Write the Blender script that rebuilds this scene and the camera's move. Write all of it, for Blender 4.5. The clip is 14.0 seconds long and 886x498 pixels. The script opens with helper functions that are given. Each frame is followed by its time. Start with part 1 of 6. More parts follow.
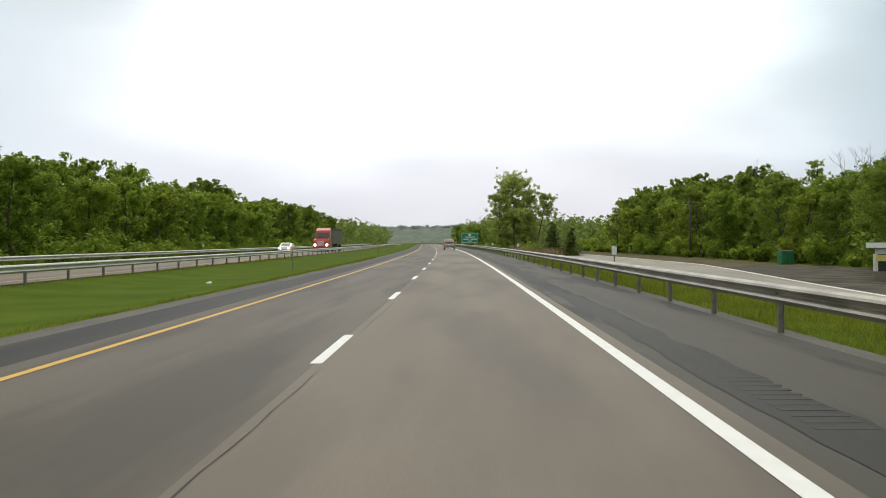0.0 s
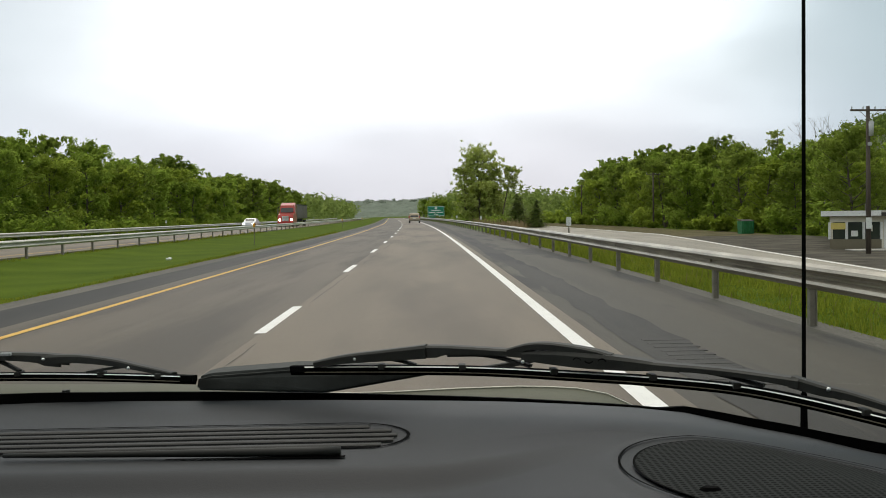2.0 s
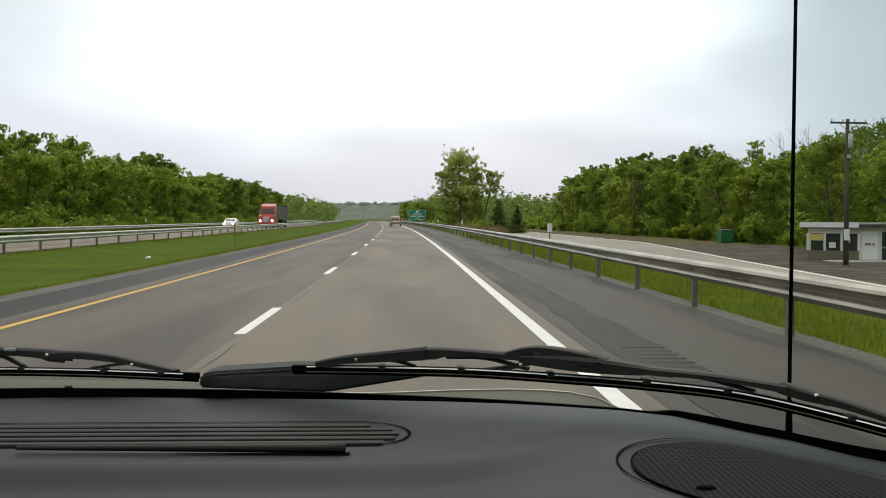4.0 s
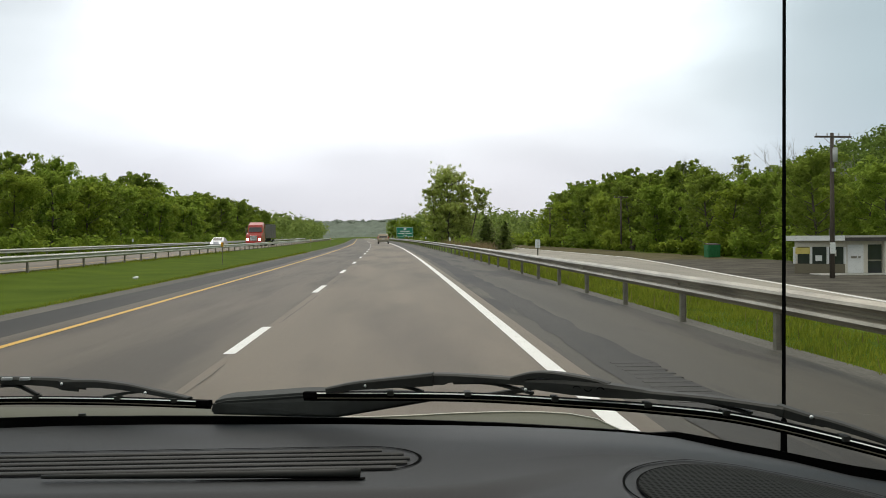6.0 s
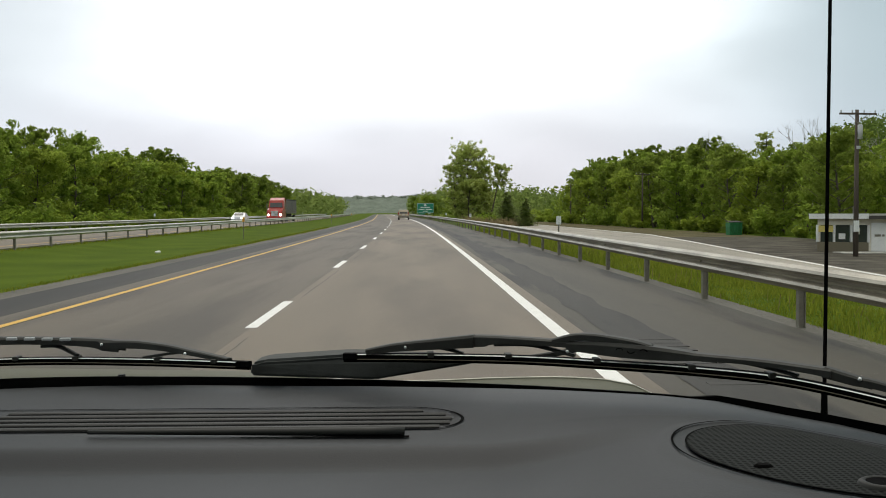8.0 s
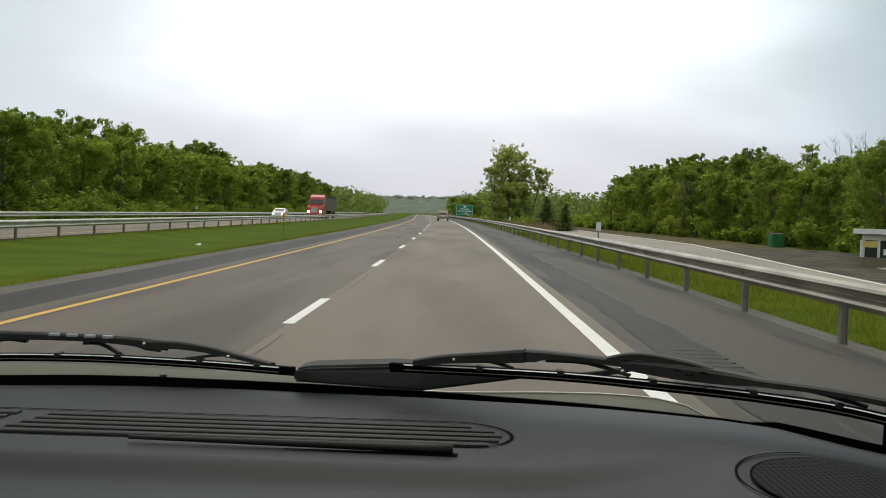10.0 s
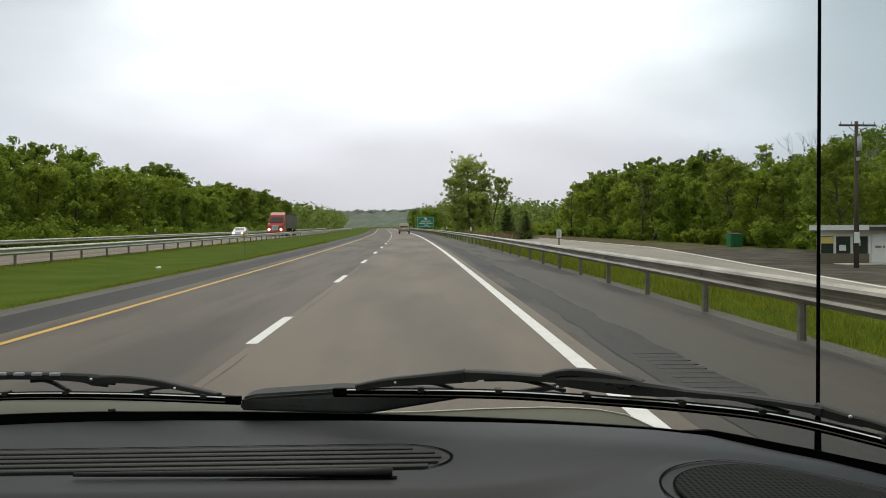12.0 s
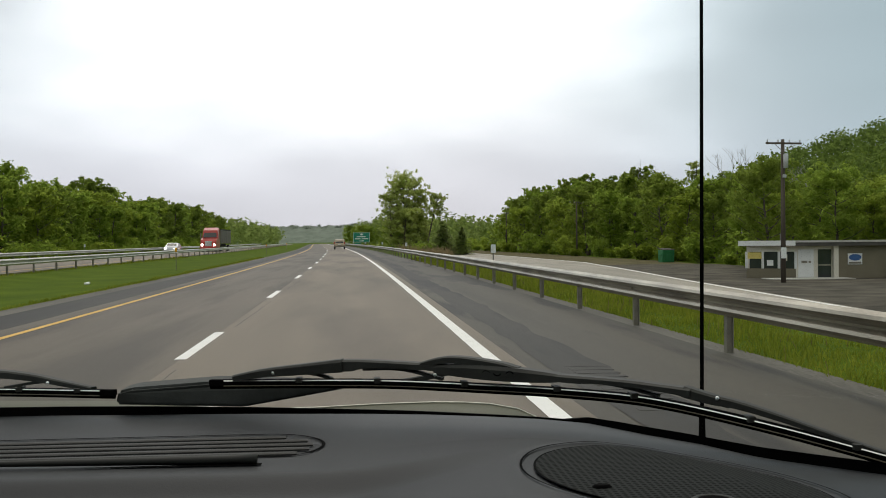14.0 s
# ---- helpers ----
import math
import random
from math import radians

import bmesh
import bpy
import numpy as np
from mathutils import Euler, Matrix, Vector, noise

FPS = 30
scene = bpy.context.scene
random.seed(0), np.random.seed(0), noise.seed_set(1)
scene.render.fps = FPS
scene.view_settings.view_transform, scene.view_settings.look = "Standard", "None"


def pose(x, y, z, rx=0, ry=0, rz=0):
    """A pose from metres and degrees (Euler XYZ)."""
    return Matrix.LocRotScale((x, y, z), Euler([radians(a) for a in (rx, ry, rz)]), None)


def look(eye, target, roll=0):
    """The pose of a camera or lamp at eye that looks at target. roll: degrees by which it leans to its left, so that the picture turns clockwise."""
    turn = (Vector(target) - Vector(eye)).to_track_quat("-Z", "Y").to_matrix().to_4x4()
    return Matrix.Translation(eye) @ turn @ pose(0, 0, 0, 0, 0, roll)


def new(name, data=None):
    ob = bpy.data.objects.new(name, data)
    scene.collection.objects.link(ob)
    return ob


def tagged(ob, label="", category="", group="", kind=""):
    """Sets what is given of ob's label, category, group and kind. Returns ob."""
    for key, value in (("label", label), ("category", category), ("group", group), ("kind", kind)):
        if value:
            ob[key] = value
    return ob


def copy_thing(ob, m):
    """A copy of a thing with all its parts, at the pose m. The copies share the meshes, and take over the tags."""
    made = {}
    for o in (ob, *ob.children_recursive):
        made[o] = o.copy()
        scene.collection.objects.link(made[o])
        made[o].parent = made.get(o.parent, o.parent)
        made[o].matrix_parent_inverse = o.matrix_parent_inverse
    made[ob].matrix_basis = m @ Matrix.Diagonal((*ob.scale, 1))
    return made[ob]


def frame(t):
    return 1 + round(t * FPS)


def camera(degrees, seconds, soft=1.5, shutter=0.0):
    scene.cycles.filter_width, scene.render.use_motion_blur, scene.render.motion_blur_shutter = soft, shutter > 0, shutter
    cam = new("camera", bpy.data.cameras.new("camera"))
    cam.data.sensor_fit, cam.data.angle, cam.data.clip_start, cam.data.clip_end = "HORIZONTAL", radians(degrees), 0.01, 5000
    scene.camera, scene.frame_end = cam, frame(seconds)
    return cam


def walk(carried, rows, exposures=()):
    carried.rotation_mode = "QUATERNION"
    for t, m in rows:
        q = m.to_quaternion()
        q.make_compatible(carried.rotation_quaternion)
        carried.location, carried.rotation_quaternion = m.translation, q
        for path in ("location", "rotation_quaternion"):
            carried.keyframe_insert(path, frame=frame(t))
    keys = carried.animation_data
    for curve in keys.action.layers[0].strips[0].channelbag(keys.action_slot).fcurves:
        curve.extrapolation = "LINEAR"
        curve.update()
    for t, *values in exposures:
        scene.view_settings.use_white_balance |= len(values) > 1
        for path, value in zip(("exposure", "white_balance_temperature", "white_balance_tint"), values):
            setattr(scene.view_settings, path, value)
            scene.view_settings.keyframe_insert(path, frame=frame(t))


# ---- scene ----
cam = camera(46.2, 14.0, soft=0.95)
# how far along the road the car stands
CAR_Y = 13.6
# seconds, x, y, z in metres from the car, tilt, lean, turn in degrees: a camera held in the cabin of a car
PATH = [
    (0.0, -0.3250, 0.4600, 1.4540, 89.590, 0.370, 1.110),
    (0.5, 0.0353, 0.2026, 1.4416, 90.867, 1.124, 0.149),
    (0.7, 0.0276, 0.1499, 1.4389, 90.435, 0.503, -0.042),
    (1.0, 0.0233, 0.1093, 1.4394, 90.116, -0.312, -0.255),
    (1.5, 0.0296, 0.0348, 1.4285, 88.352, 0.056, -0.159),
    (2.0, 0.0342, 0.0411, 1.4288, 88.106, 1.032, -0.701),
    (2.5, 0.0331, 0.0332, 1.4377, 89.199, -0.330, -1.142),
    (3.0, 0.0287, 0.0331, 1.4280, 88.680, 0.092, -2.024),
    (3.2, 0.0254, 0.0299, 1.4306, 88.291, -0.179, -1.324),
    (5.3, 0.0079, 0.0066, 1.4294, 88.754, 0.231, -2.618),
    (5.5, 0.0047, 0.0009, 1.4298, 89.624, 0.137, -2.049),
    (6.0, 0.0052, -0.0040, 1.4399, 89.246, 0.497, -2.423),
    (6.5, 0.0001, -0.0000, 1.4300, 88.112, -0.022, -2.161),
    (7.0, 0.0009, 0.0014, 1.4219, 87.835, -0.452, -2.703),
    (7.5, -0.0026, 0.0017, 1.4187, 87.537, -0.710, -2.180),
    (8.0, -0.0102, 0.0001, 1.4290, 87.944, 0.224, -1.304),
    (8.2, -0.0077, 0.0073, 1.4329, 88.269, 0.476, -1.066),
    (10.3, -0.0227, 0.0261, 1.4339, 87.853, -1.880, 0.903),
    (10.5, -0.0242, 0.0279, 1.4324, 86.155, -1.934, -0.170),
    (11.0, -0.0322, 0.0090, 1.4463, 88.118, -1.256, 0.592),
    (11.5, -0.0090, 0.0011, 1.4628, 89.282, 0.942, 0.273),
    (12.0, -0.0016, 0.0030, 1.4444, 88.692, 0.553, -1.274),
    (12.5, 0.0001, 0.0103, 1.4294, 88.253, 0.303, -1.979),
    (13.0, 0.0083, 0.0031, 1.4406, 89.947, 0.707, -3.822),
    (13.5, 0.0246, -0.0023, 1.4440, 89.987, 0.632, -4.311),
    (14.0, 0.0399, 0.0090, 1.4234, 89.524, 0.522, -4.808),
]
walk(cam, [(t, pose(x, y + CAR_Y, z, rx, ry, rz)) for t, x, y, z, rx, ry, rz in PATH],
     [(0.0, 0.08), (0.7, 0.06), (1.5, 0.0), (8.2, 0.0), (10.3, -0.11), (11.5, -0.18), (12.0, -0.17), (12.5, -0.06), (13.5, -0.17), (14.0, -0.17)])

# ---- sky and sun: a bright overcast day ----
world = bpy.data.worlds.new("overcast_sky")
scene.world = world
world.use_nodes = True
wn, wl = world.node_tree.nodes, world.node_tree.links
wn.clear()
w_out = wn.new("ShaderNodeOutputWorld")
w_bg = wn.new("ShaderNodeBackground")
w_sky = wn.new("ShaderNodeTexSky")
w_sky.sky_type = "NISHITA"
w_sky.sun_disc = False
w_sky.sun_elevation = radians(62)
w_sky.sun_rotation = radians(3)
w_co = wn.new("ShaderNodeTexCoord")
w_sep = wn.new("ShaderNodeSeparateXYZ")
w_ramp = wn.new("ShaderNodeValToRGB")
w_ramp.color_ramp.elements[0].position = 0.0
w_ramp.color_ramp.elements[0].color = (0.82, 0.81, 0.885, 1)
w_ramp.color_ramp.elements[1].position = 0.30
w_ramp.color_ramp.elements[1].color = (0.86, 0.91, 0.93, 1)
w_ramp.color_ramp.elements.new(0.60).color = (0.97, 0.91, 0.82, 1)
e = w_ramp.color_ramp.elements.new(0.06)
e.color = (0.885, 0.88, 0.95, 1)
e = w_ramp.color_ramp.elements.new(0.13)
e.color = (0.89, 0.915, 0.95, 1)
w_map = wn.new("ShaderNodeMapping")
w_map.inputs["Scale"].default_value = (1.0, 1.0, 3.2)
w_noise = wn.new("ShaderNodeTexNoise")
w_noise.inputs["Scale"].default_value = 2.2
w_noise.inputs["Detail"].default_value = 5.0
w_noise.inputs["Roughness"].default_value = 0.45
w_cl = wn.new("ShaderNodeMapRange")
w_cl.inputs["From Min"].default_value = 0.3
w_cl.inputs["From Max"].default_value = 0.7
w_cl.inputs["To Min"].default_value = 0.90
w_cl.inputs["To Max"].default_value = 1.08
w_mul = wn.new("ShaderNodeMixRGB")
w_mul.blend_type = "MULTIPLY"
w_mul.inputs[0].default_value = 1.0
w_dim = wn.new("ShaderNodeMixRGB")
w_dim.blend_type = "MULTIPLY"
w_dim.inputs[0].default_value = 1.0
w_dim.inputs[2].default_value = (0.10, 0.10, 0.10, 1)
w_mix = wn.new("ShaderNodeMixRGB")
w_mix.inputs[0].default_value = 0.93
wl.new(w_co.outputs["Generated"], w_sep.inputs[0])
wl.new(w_sep.outputs["Z"], w_ramp.inputs[0])
wl.new(w_co.outputs["Generated"], w_map.inputs["Vector"])
wl.new(w_map.outputs[0], w_noise.inputs["Vector"])
wl.new(w_noise.outputs["Fac"], w_cl.inputs["Value"])
# the veiled sun brightens the cloud ahead
w_dot = wn.new("ShaderNodeVectorMath")
w_dot.operation = "DOT_PRODUCT"
w_dot.inputs[1].default_value = (0.02, 0.925, 0.38)
w_glow = wn.new("ShaderNodeMapRange")
w_glow.interpolation_type = "SMOOTHSTEP"
w_glow.inputs["From Min"].default_value = 0.88
w_glow.inputs["From Max"].default_value = 1.0
w_glow.inputs["To Max"].default_value = 0.95
w_add = wn.new("ShaderNodeMixRGB")
w_add.blend_type = "ADD"
w_add.inputs[0].default_value = 1.0
wl.new(w_co.outputs["Generated"], w_dot.inputs[0])
w_brk = wn.new("ShaderNodeMath")
w_brk.operation = "MULTIPLY_ADD"
w_brk.inputs[1].default_value = 0.16
w_off = wn.new("ShaderNodeMath")
w_off.operation = "ADD"
w_off.inputs[1].default_value = -0.105
wl.new(w_noise.outputs["Fac"], w_brk.inputs[0])
wl.new(w_dot.outputs["Value"], w_off.inputs[0])
wl.new(w_off.outputs[0], w_brk.inputs[2])
wl.new(w_brk.outputs[0], w_glow.inputs["Value"])
wl.new(w_ramp.outputs["Color"], w_add.inputs[1])
wl.new(w_glow.outputs[0], w_add.inputs[2])
wl.new(w_add.outputs[0], w_mul.inputs[1])
wl.new(w_cl.outputs[0], w_mul.inputs[2])
wl.new(w_sky.outputs[0], w_dim.inputs[1])
wl.new(w_dim.outputs[0], w_mix.inputs[1])
# the sky is dimmed and cooled to either side, imitating lens vignetting
w_side = wn.new("ShaderNodeValToRGB")
w_side.color_ramp.interpolation = "EASE"
w_side.color_ramp.elements[0].position = 0.18
w_side.color_ramp.elements[0].color = (0.71, 0.805, 0.84, 1)
w_side.color_ramp.elements[1].position = 0.75
w_side.color_ramp.elements[1].color = (0.56, 0.665, 0.695, 1)
for at_, tone in ((0.38, (0.98, 0.99, 1.0, 1)), (0.55, (1.0, 1.0, 1.0, 1))):
    w_side.color_ramp.elements.new(at_).color = tone
w_half = wn.new("ShaderNodeMath")
w_half.operation = "MULTIPLY_ADD"
w_half.inputs[1].default_value = 0.5
w_half.inputs[2].default_value = 0.5
w_vignette = wn.new("ShaderNodeMixRGB")
w_vignette.blend_type = "MULTIPLY"
w_vignette.inputs[0].default_value = 1.0
wl.new(w_sep.outputs["X"], w_half.inputs[0])
wl.new(w_half.outputs[0], w_side.inputs[0])
wl.new(w_mul.outputs[0], w_vignette.inputs[1])
wl.new(w_side.outputs["Color"], w_vignette.inputs[2])
wl.new(w_vignette.outputs[0], w_mix.inputs[2])
wl.new(w_mix.outputs[0], w_bg.inputs["Color"])
w_bg.inputs["Strength"].default_value = 1.0
wl.new(w_bg.outputs[0], w_out.inputs["Surface"])

sun = new("sun", bpy.data.lights.new("sun", "SUN"))
sun.data.energy = 1.0
sun.data.angle = radians(40)
sun.data.color = (1.0, 0.94, 0.85)
sun.matrix_world = look((4, 45, 85), (0, 0, 0))


# ---- materials ----
def node_mat(name, a, b, scale=4.0, rough=0.7, metal=0.0, bump=0.0, bump_scale=60.0, fine=0.25, stretch=(1, 1, 1),
             spread=0.0, island=0.0, spec=0.5, coat=0.0):
    """Principled surface: colour wanders between a and b at two scales, with a bump; spread varies whole objects."""
    m = bpy.data.materials.new(name)
    m.use_nodes = True
    n, l = m.node_tree.nodes, m.node_tree.links
    p = n["Principled BSDF"]
    co = n.new("ShaderNodeTexCoord")
    mp = n.new("ShaderNodeMapping")
    mp.inputs["Scale"].default_value = stretch
    l.new(co.outputs["Object"], mp.inputs["Vector"])
    big = n.new("ShaderNodeTexNoise")
    big.inputs["Scale"].default_value = scale
    big.inputs["Detail"].default_value = 6
    small = n.new("ShaderNodeTexNoise")
    small.inputs["Scale"].default_value = bump_scale
    small.inputs["Detail"].default_value = 3
    for t in (big, small):
        l.new(mp.outputs[0], t.inputs["Vector"])
    blend = n.new("ShaderNodeMix")
    blend.data_type = "FLOAT"
    blend.inputs[0].default_value = fine
    l.new(big.outputs["Fac"], blend.inputs[2])
    l.new(small.outputs["Fac"], blend.inputs[3])
    val = blend.outputs[0]
    if spread or island:
        add = n.new("ShaderNodeMath")
        add.operation = "MULTIPLY_ADD"
        if island:
            src_node = n.new("ShaderNodeNewGeometry")
            l.new(src_node.outputs["Random Per Island"], add.inputs[0])
        else:
            src_node = n.new("ShaderNodeObjectInfo")
            l.new(src_node.outputs["Random"], add.inputs[0])
        add.inputs[1].default_value = island or spread
        shift = n.new("ShaderNodeMath")
        shift.operation = "SUBTRACT"
        shift.inputs[1].default_value = (island or spread) / 2
        l.new(val, shift.inputs[0])
        l.new(shift.outputs[0], add.inputs[2])
        val = add.outputs[0]
    if spread and island:
        inf = n.new("ShaderNodeObjectInfo")
        more = n.new("ShaderNodeMath")
        more.operation = "MULTIPLY_ADD"
        more.inputs[1].default_value = spread
        l.new(inf.outputs["Random"], more.inputs[0])
        sub = n.new("ShaderNodeMath")
        sub.operation = "SUBTRACT"
        sub.inputs[1].default_value = spread / 2
        l.new(val, sub.inputs[0])
        l.new(sub.outputs[0], more.inputs[2])
        val = more.outputs[0]
    ramp = n.new("ShaderNodeValToRGB")
    ramp.color_ramp.elements[0].position = 0.3
    ramp.color_ramp.elements[1].position = 0.7
    ramp.color_ramp.elements[0].color = (*a, 1)
    ramp.color_ramp.elements[1].color = (*b, 1)
    l.new(val, ramp.inputs[0])
    l.new(ramp.outputs[0], p.inputs["Base Color"])
    p.inputs["Roughness"].default_value = rough
    p.inputs["Metallic"].default_value = metal
    p.inputs["Specular IOR Level"].default_value = spec
    p.inputs["Coat Weight"].default_value = coat
    if bump:
        bp = n.new("ShaderNodeBump")
        bp.inputs["Strength"].default_value = bump
        bp.inputs["Distance"].default_value = 0.01
        l.new(small.outputs["Fac"], bp.inputs["Height"])
        l.new(bp.outputs[0], p.inputs["Normal"])
    return m


def leaf_mat(name, a, b, spread=0.3, island=0.32):
    """Leaves: colour by leaf and by tree, with light shining through."""
    m = node_mat(name, a, b, scale=0.35, rough=0.6, fine=0.1, island=island, spread=spread, spec=0.06)
    n, l = m.node_tree.nodes, m.node_tree.links
    p = n["Principled BSDF"]
    tr = n.new("ShaderNodeBsdfTranslucent")
    mx = n.new("ShaderNodeMixShader")
    mx.inputs[0].default_value = 0.70
    l.new(p.inputs["Base Color"].links[0].from_socket, tr.inputs["Color"])
    l.new(p.outputs[0], mx.inputs[1])
    l.new(tr.outputs[0], mx.inputs[2])
    l.new(mx.outputs[0], n["Material Output"].inputs["Surface"])
    return m


def glass_mat(name, tint, gloss):
    m = bpy.data.materials.new(name)
    m.use_nodes = True
    n, l = m.node_tree.nodes, m.node_tree.links
    n.remove(n["Principled BSDF"])
    tr = n.new("ShaderNodeBsdfTransparent")
    tr.inputs[0].default_value = (*tint, 1)
    gl = n.new("ShaderNodeBsdfGlossy")
    gl.inputs["Roughness"].default_value = 0.02
    mx = n.new("ShaderNodeMixShader")
    mx.inputs[0].default_value = gloss
    l.new(tr.outputs[0], mx.inputs[1])
    l.new(gl.outputs[0], mx.inputs[2])
    l.new(mx.outputs[0], n["Material Output"].inputs["Surface"])
    return m


def asphalt_mat(name, a, b, tar, streak=0.35, drawn=0.16, fade=0.14):
    """Worn asphalt: wheel tracks and stains drawn out along the lane, chippings, and thin tarred cracks."""
    m = node_mat(name, a, b, scale=0.9, rough=0.68, bump=0.35, bump_scale=90, fine=0.3, stretch=(1.0, 0.045, 1.0), spec=0.30)
    n, l = m.node_tree.nodes, m.node_tree.links
    p = n["Principled BSDF"]
    base = p.inputs["Base Color"].links[0].from_socket
    co = n.new("ShaderNodeTexCoord")
    st = n.new("ShaderNodeTexNoise")
    st.inputs["Scale"].default_value = streak
    st.inputs["Detail"].default_value = 8
    mp = n.new("ShaderNodeMapping")
    mp.inputs["Scale"].default_value = (1.0, drawn, 1.0)
    l.new(co.outputs["Object"], mp.inputs["Vector"])
    l.new(mp.outputs[0], st.inputs["Vector"])
    rm = n.new("ShaderNodeMapRange")
    rm.inputs["From Min"].default_value = 0.60 - fade
    rm.inputs["From Max"].default_value = 0.60
    rm.inputs["To Max"].default_value = tar
    l.new(st.outputs["Fac"], rm.inputs["Value"])
    mx = n.new("ShaderNodeMixRGB")
    mx.inputs[2].default_value = (a[0] * 0.45, a[1] * 0.45, a[2] * 0.46, 1)
    l.new(rm.outputs[0], mx.inputs[0])
    l.new(base, mx.inputs[1])
    l.new(mx.outputs[0], p.inputs["Base Color"])
    grit = n.new("ShaderNodeTexNoise")
    grit.inputs["Scale"].default_value = 120
    l.new(co.outputs["Object"], grit.inputs["Vector"])
    bp = n.new("ShaderNodeBump")
    bp.inputs["Strength"].default_value = 0.4
    bp.inputs["Distance"].default_value = 0.006
    l.new(grit.outputs["Fac"], bp.inputs["Height"])
    l.new(bp.outputs[0], p.inputs["Normal"])
    return m


M_ROAD = asphalt_mat("asphalt", (0.140, 0.115, 0.085), (0.222, 0.182, 0.136), 0.5)
M_ROAD_L = asphalt_mat("dark_lane_asphalt", (0.091, 0.076, 0.058), (0.154, 0.128, 0.097), 0.6, 0.8, 0.09, 0.14)
M_SHOULDER = asphalt_mat("dark_shoulder_asphalt", (0.036, 0.031, 0.0225), (0.087, 0.076, 0.055), 0.95, 0.8, 0.11, 0.06)
M_BAND = asphalt_mat("worn_dark_band_asphalt", (0.010, 0.009, 0.007), (0.034, 0.030, 0.022), 0.9, 1.2, 0.08, 0.08)
M_INNER = asphalt_mat("inner_shoulder_asphalt", (0.016, 0.015, 0.012), (0.036, 0.033, 0.026), 0.7, 1.3, 0.05)
M_SERVICE = asphalt_mat("pale_asphalt", (0.265, 0.238, 0.188), (0.36, 0.326, 0.262), 0.3)
M_LOT = node_mat("gravel_lot", (0.036, 0.033, 0.027), (0.150, 0.135, 0.106), 0.5, 0.95, bump=0.5, bump_scale=30, spec=0.08)
M_RIB = asphalt_mat("worn_rib_asphalt", (0.020, 0.018, 0.014), (0.040, 0.036, 0.028), 0.6, 1.0, 0.035)
M_GRAVEL_PALE = node_mat("pale_gravel_edge", (0.085, 0.080, 0.070), (0.21, 0.197, 0.172), 1.2, 0.95, bump=0.7, bump_scale=45, fine=0.5, stretch=(1, 0.15, 1), spec=0.1)
M_DIRT = node_mat("olive_brown_dirt", (0.075, 0.070, 0.030), (0.17, 0.145, 0.085), 0.5, 0.95, bump=0.5, bump_scale=25, fine=0.4, stretch=(1, 0.3, 1), spec=0.04)
M_WHITE = node_mat("white_road_paint", (0.76, 0.75, 0.71), (0.90, 0.89, 0.86), 3.0, 0.6, bump=0.2, bump_scale=80, fine=0.4)
M_YELLOW = node_mat("yellow_road_paint", (0.60, 0.34, 0.025), (0.74, 0.44, 0.04), 3.0, 0.6, bump=0.2, bump_scale=80)
M_GRASS = node_mat("mown_grass", (0.050, 0.086, 0.006), (0.112, 0.160, 0.011), 0.35, 0.95, bump=0.5, bump_scale=25, fine=0.4, spec=0.03)
M_BLADE = leaf_mat("grass_blade", (0.150, 0.190, 0.019), (0.258, 0.285, 0.038), 0.0, 0.3)
M_WEED = leaf_mat("dead_reddish_weed", (0.22, 0.165, 0.09), (0.34, 0.26, 0.15), 0.0)
M_STRAW = leaf_mat("dry_grass_blade", (0.13, 0.13, 0.04), (0.24, 0.20, 0.085), 0.0)
# slope of the far ridges, distance haze mixed into its base colour
M_FARFLOOR = node_mat("hazed_far_slope", (0.140, 0.168, 0.130), (0.225, 0.260, 0.212), 0.06, 0.95, spec=0.05)
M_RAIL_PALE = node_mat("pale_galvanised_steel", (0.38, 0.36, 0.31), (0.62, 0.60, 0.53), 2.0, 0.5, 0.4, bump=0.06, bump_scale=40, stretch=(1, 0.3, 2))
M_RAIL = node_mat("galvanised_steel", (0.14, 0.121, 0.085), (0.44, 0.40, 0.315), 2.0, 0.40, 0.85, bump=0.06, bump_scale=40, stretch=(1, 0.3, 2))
M_POST = node_mat("weathered_post_steel", (0.19, 0.175, 0.138), (0.32, 0.295, 0.24), 6.0, 0.75, 0.4, bump=0.2)
M_BARK = node_mat("bark", (0.06, 0.048, 0.036), (0.13, 0.105, 0.08), 3.0, 0.9, bump=0.8, bump_scale=14, stretch=(1, 1, 0.25))
M_DEADWOOD = node_mat("pale_dead_wood", (0.24, 0.225, 0.20), (0.40, 0.38, 0.345), 4.0, 0.9, bump=0.5, bump_scale=20, stretch=(1, 1, 0.2))
M_LEAF = leaf_mat("spring_leaf", (0.191, 0.272, 0.032), (0.325, 0.421, 0.070))
M_LEAF_Y = leaf_mat("yellow_green_leaf", (0.220, 0.285, 0.031), (0.352, 0.431, 0.068))
M_LEAF_D = leaf_mat("dark_leaf", (0.166, 0.227, 0.032), (0.275, 0.346, 0.061))
M_LEAF_T = leaf_mat("pale_young_leaf", (0.336, 0.392, 0.106), (0.549, 0.605, 0.190))
M_NEEDLE = leaf_mat("conifer_needle", (0.225, 0.290, 0.080), (0.36, 0.43, 0.135))
M_FAR = leaf_mat("far_wood_leaf", (0.180, 0.234, 0.058), (0.288, 0.354, 0.102), 0.1, 0.3)
M_HILL = leaf_mat("hillside_leaf", (0.105, 0.158, 0.032), (0.185, 0.250, 0.060), 0.1, 0.3)
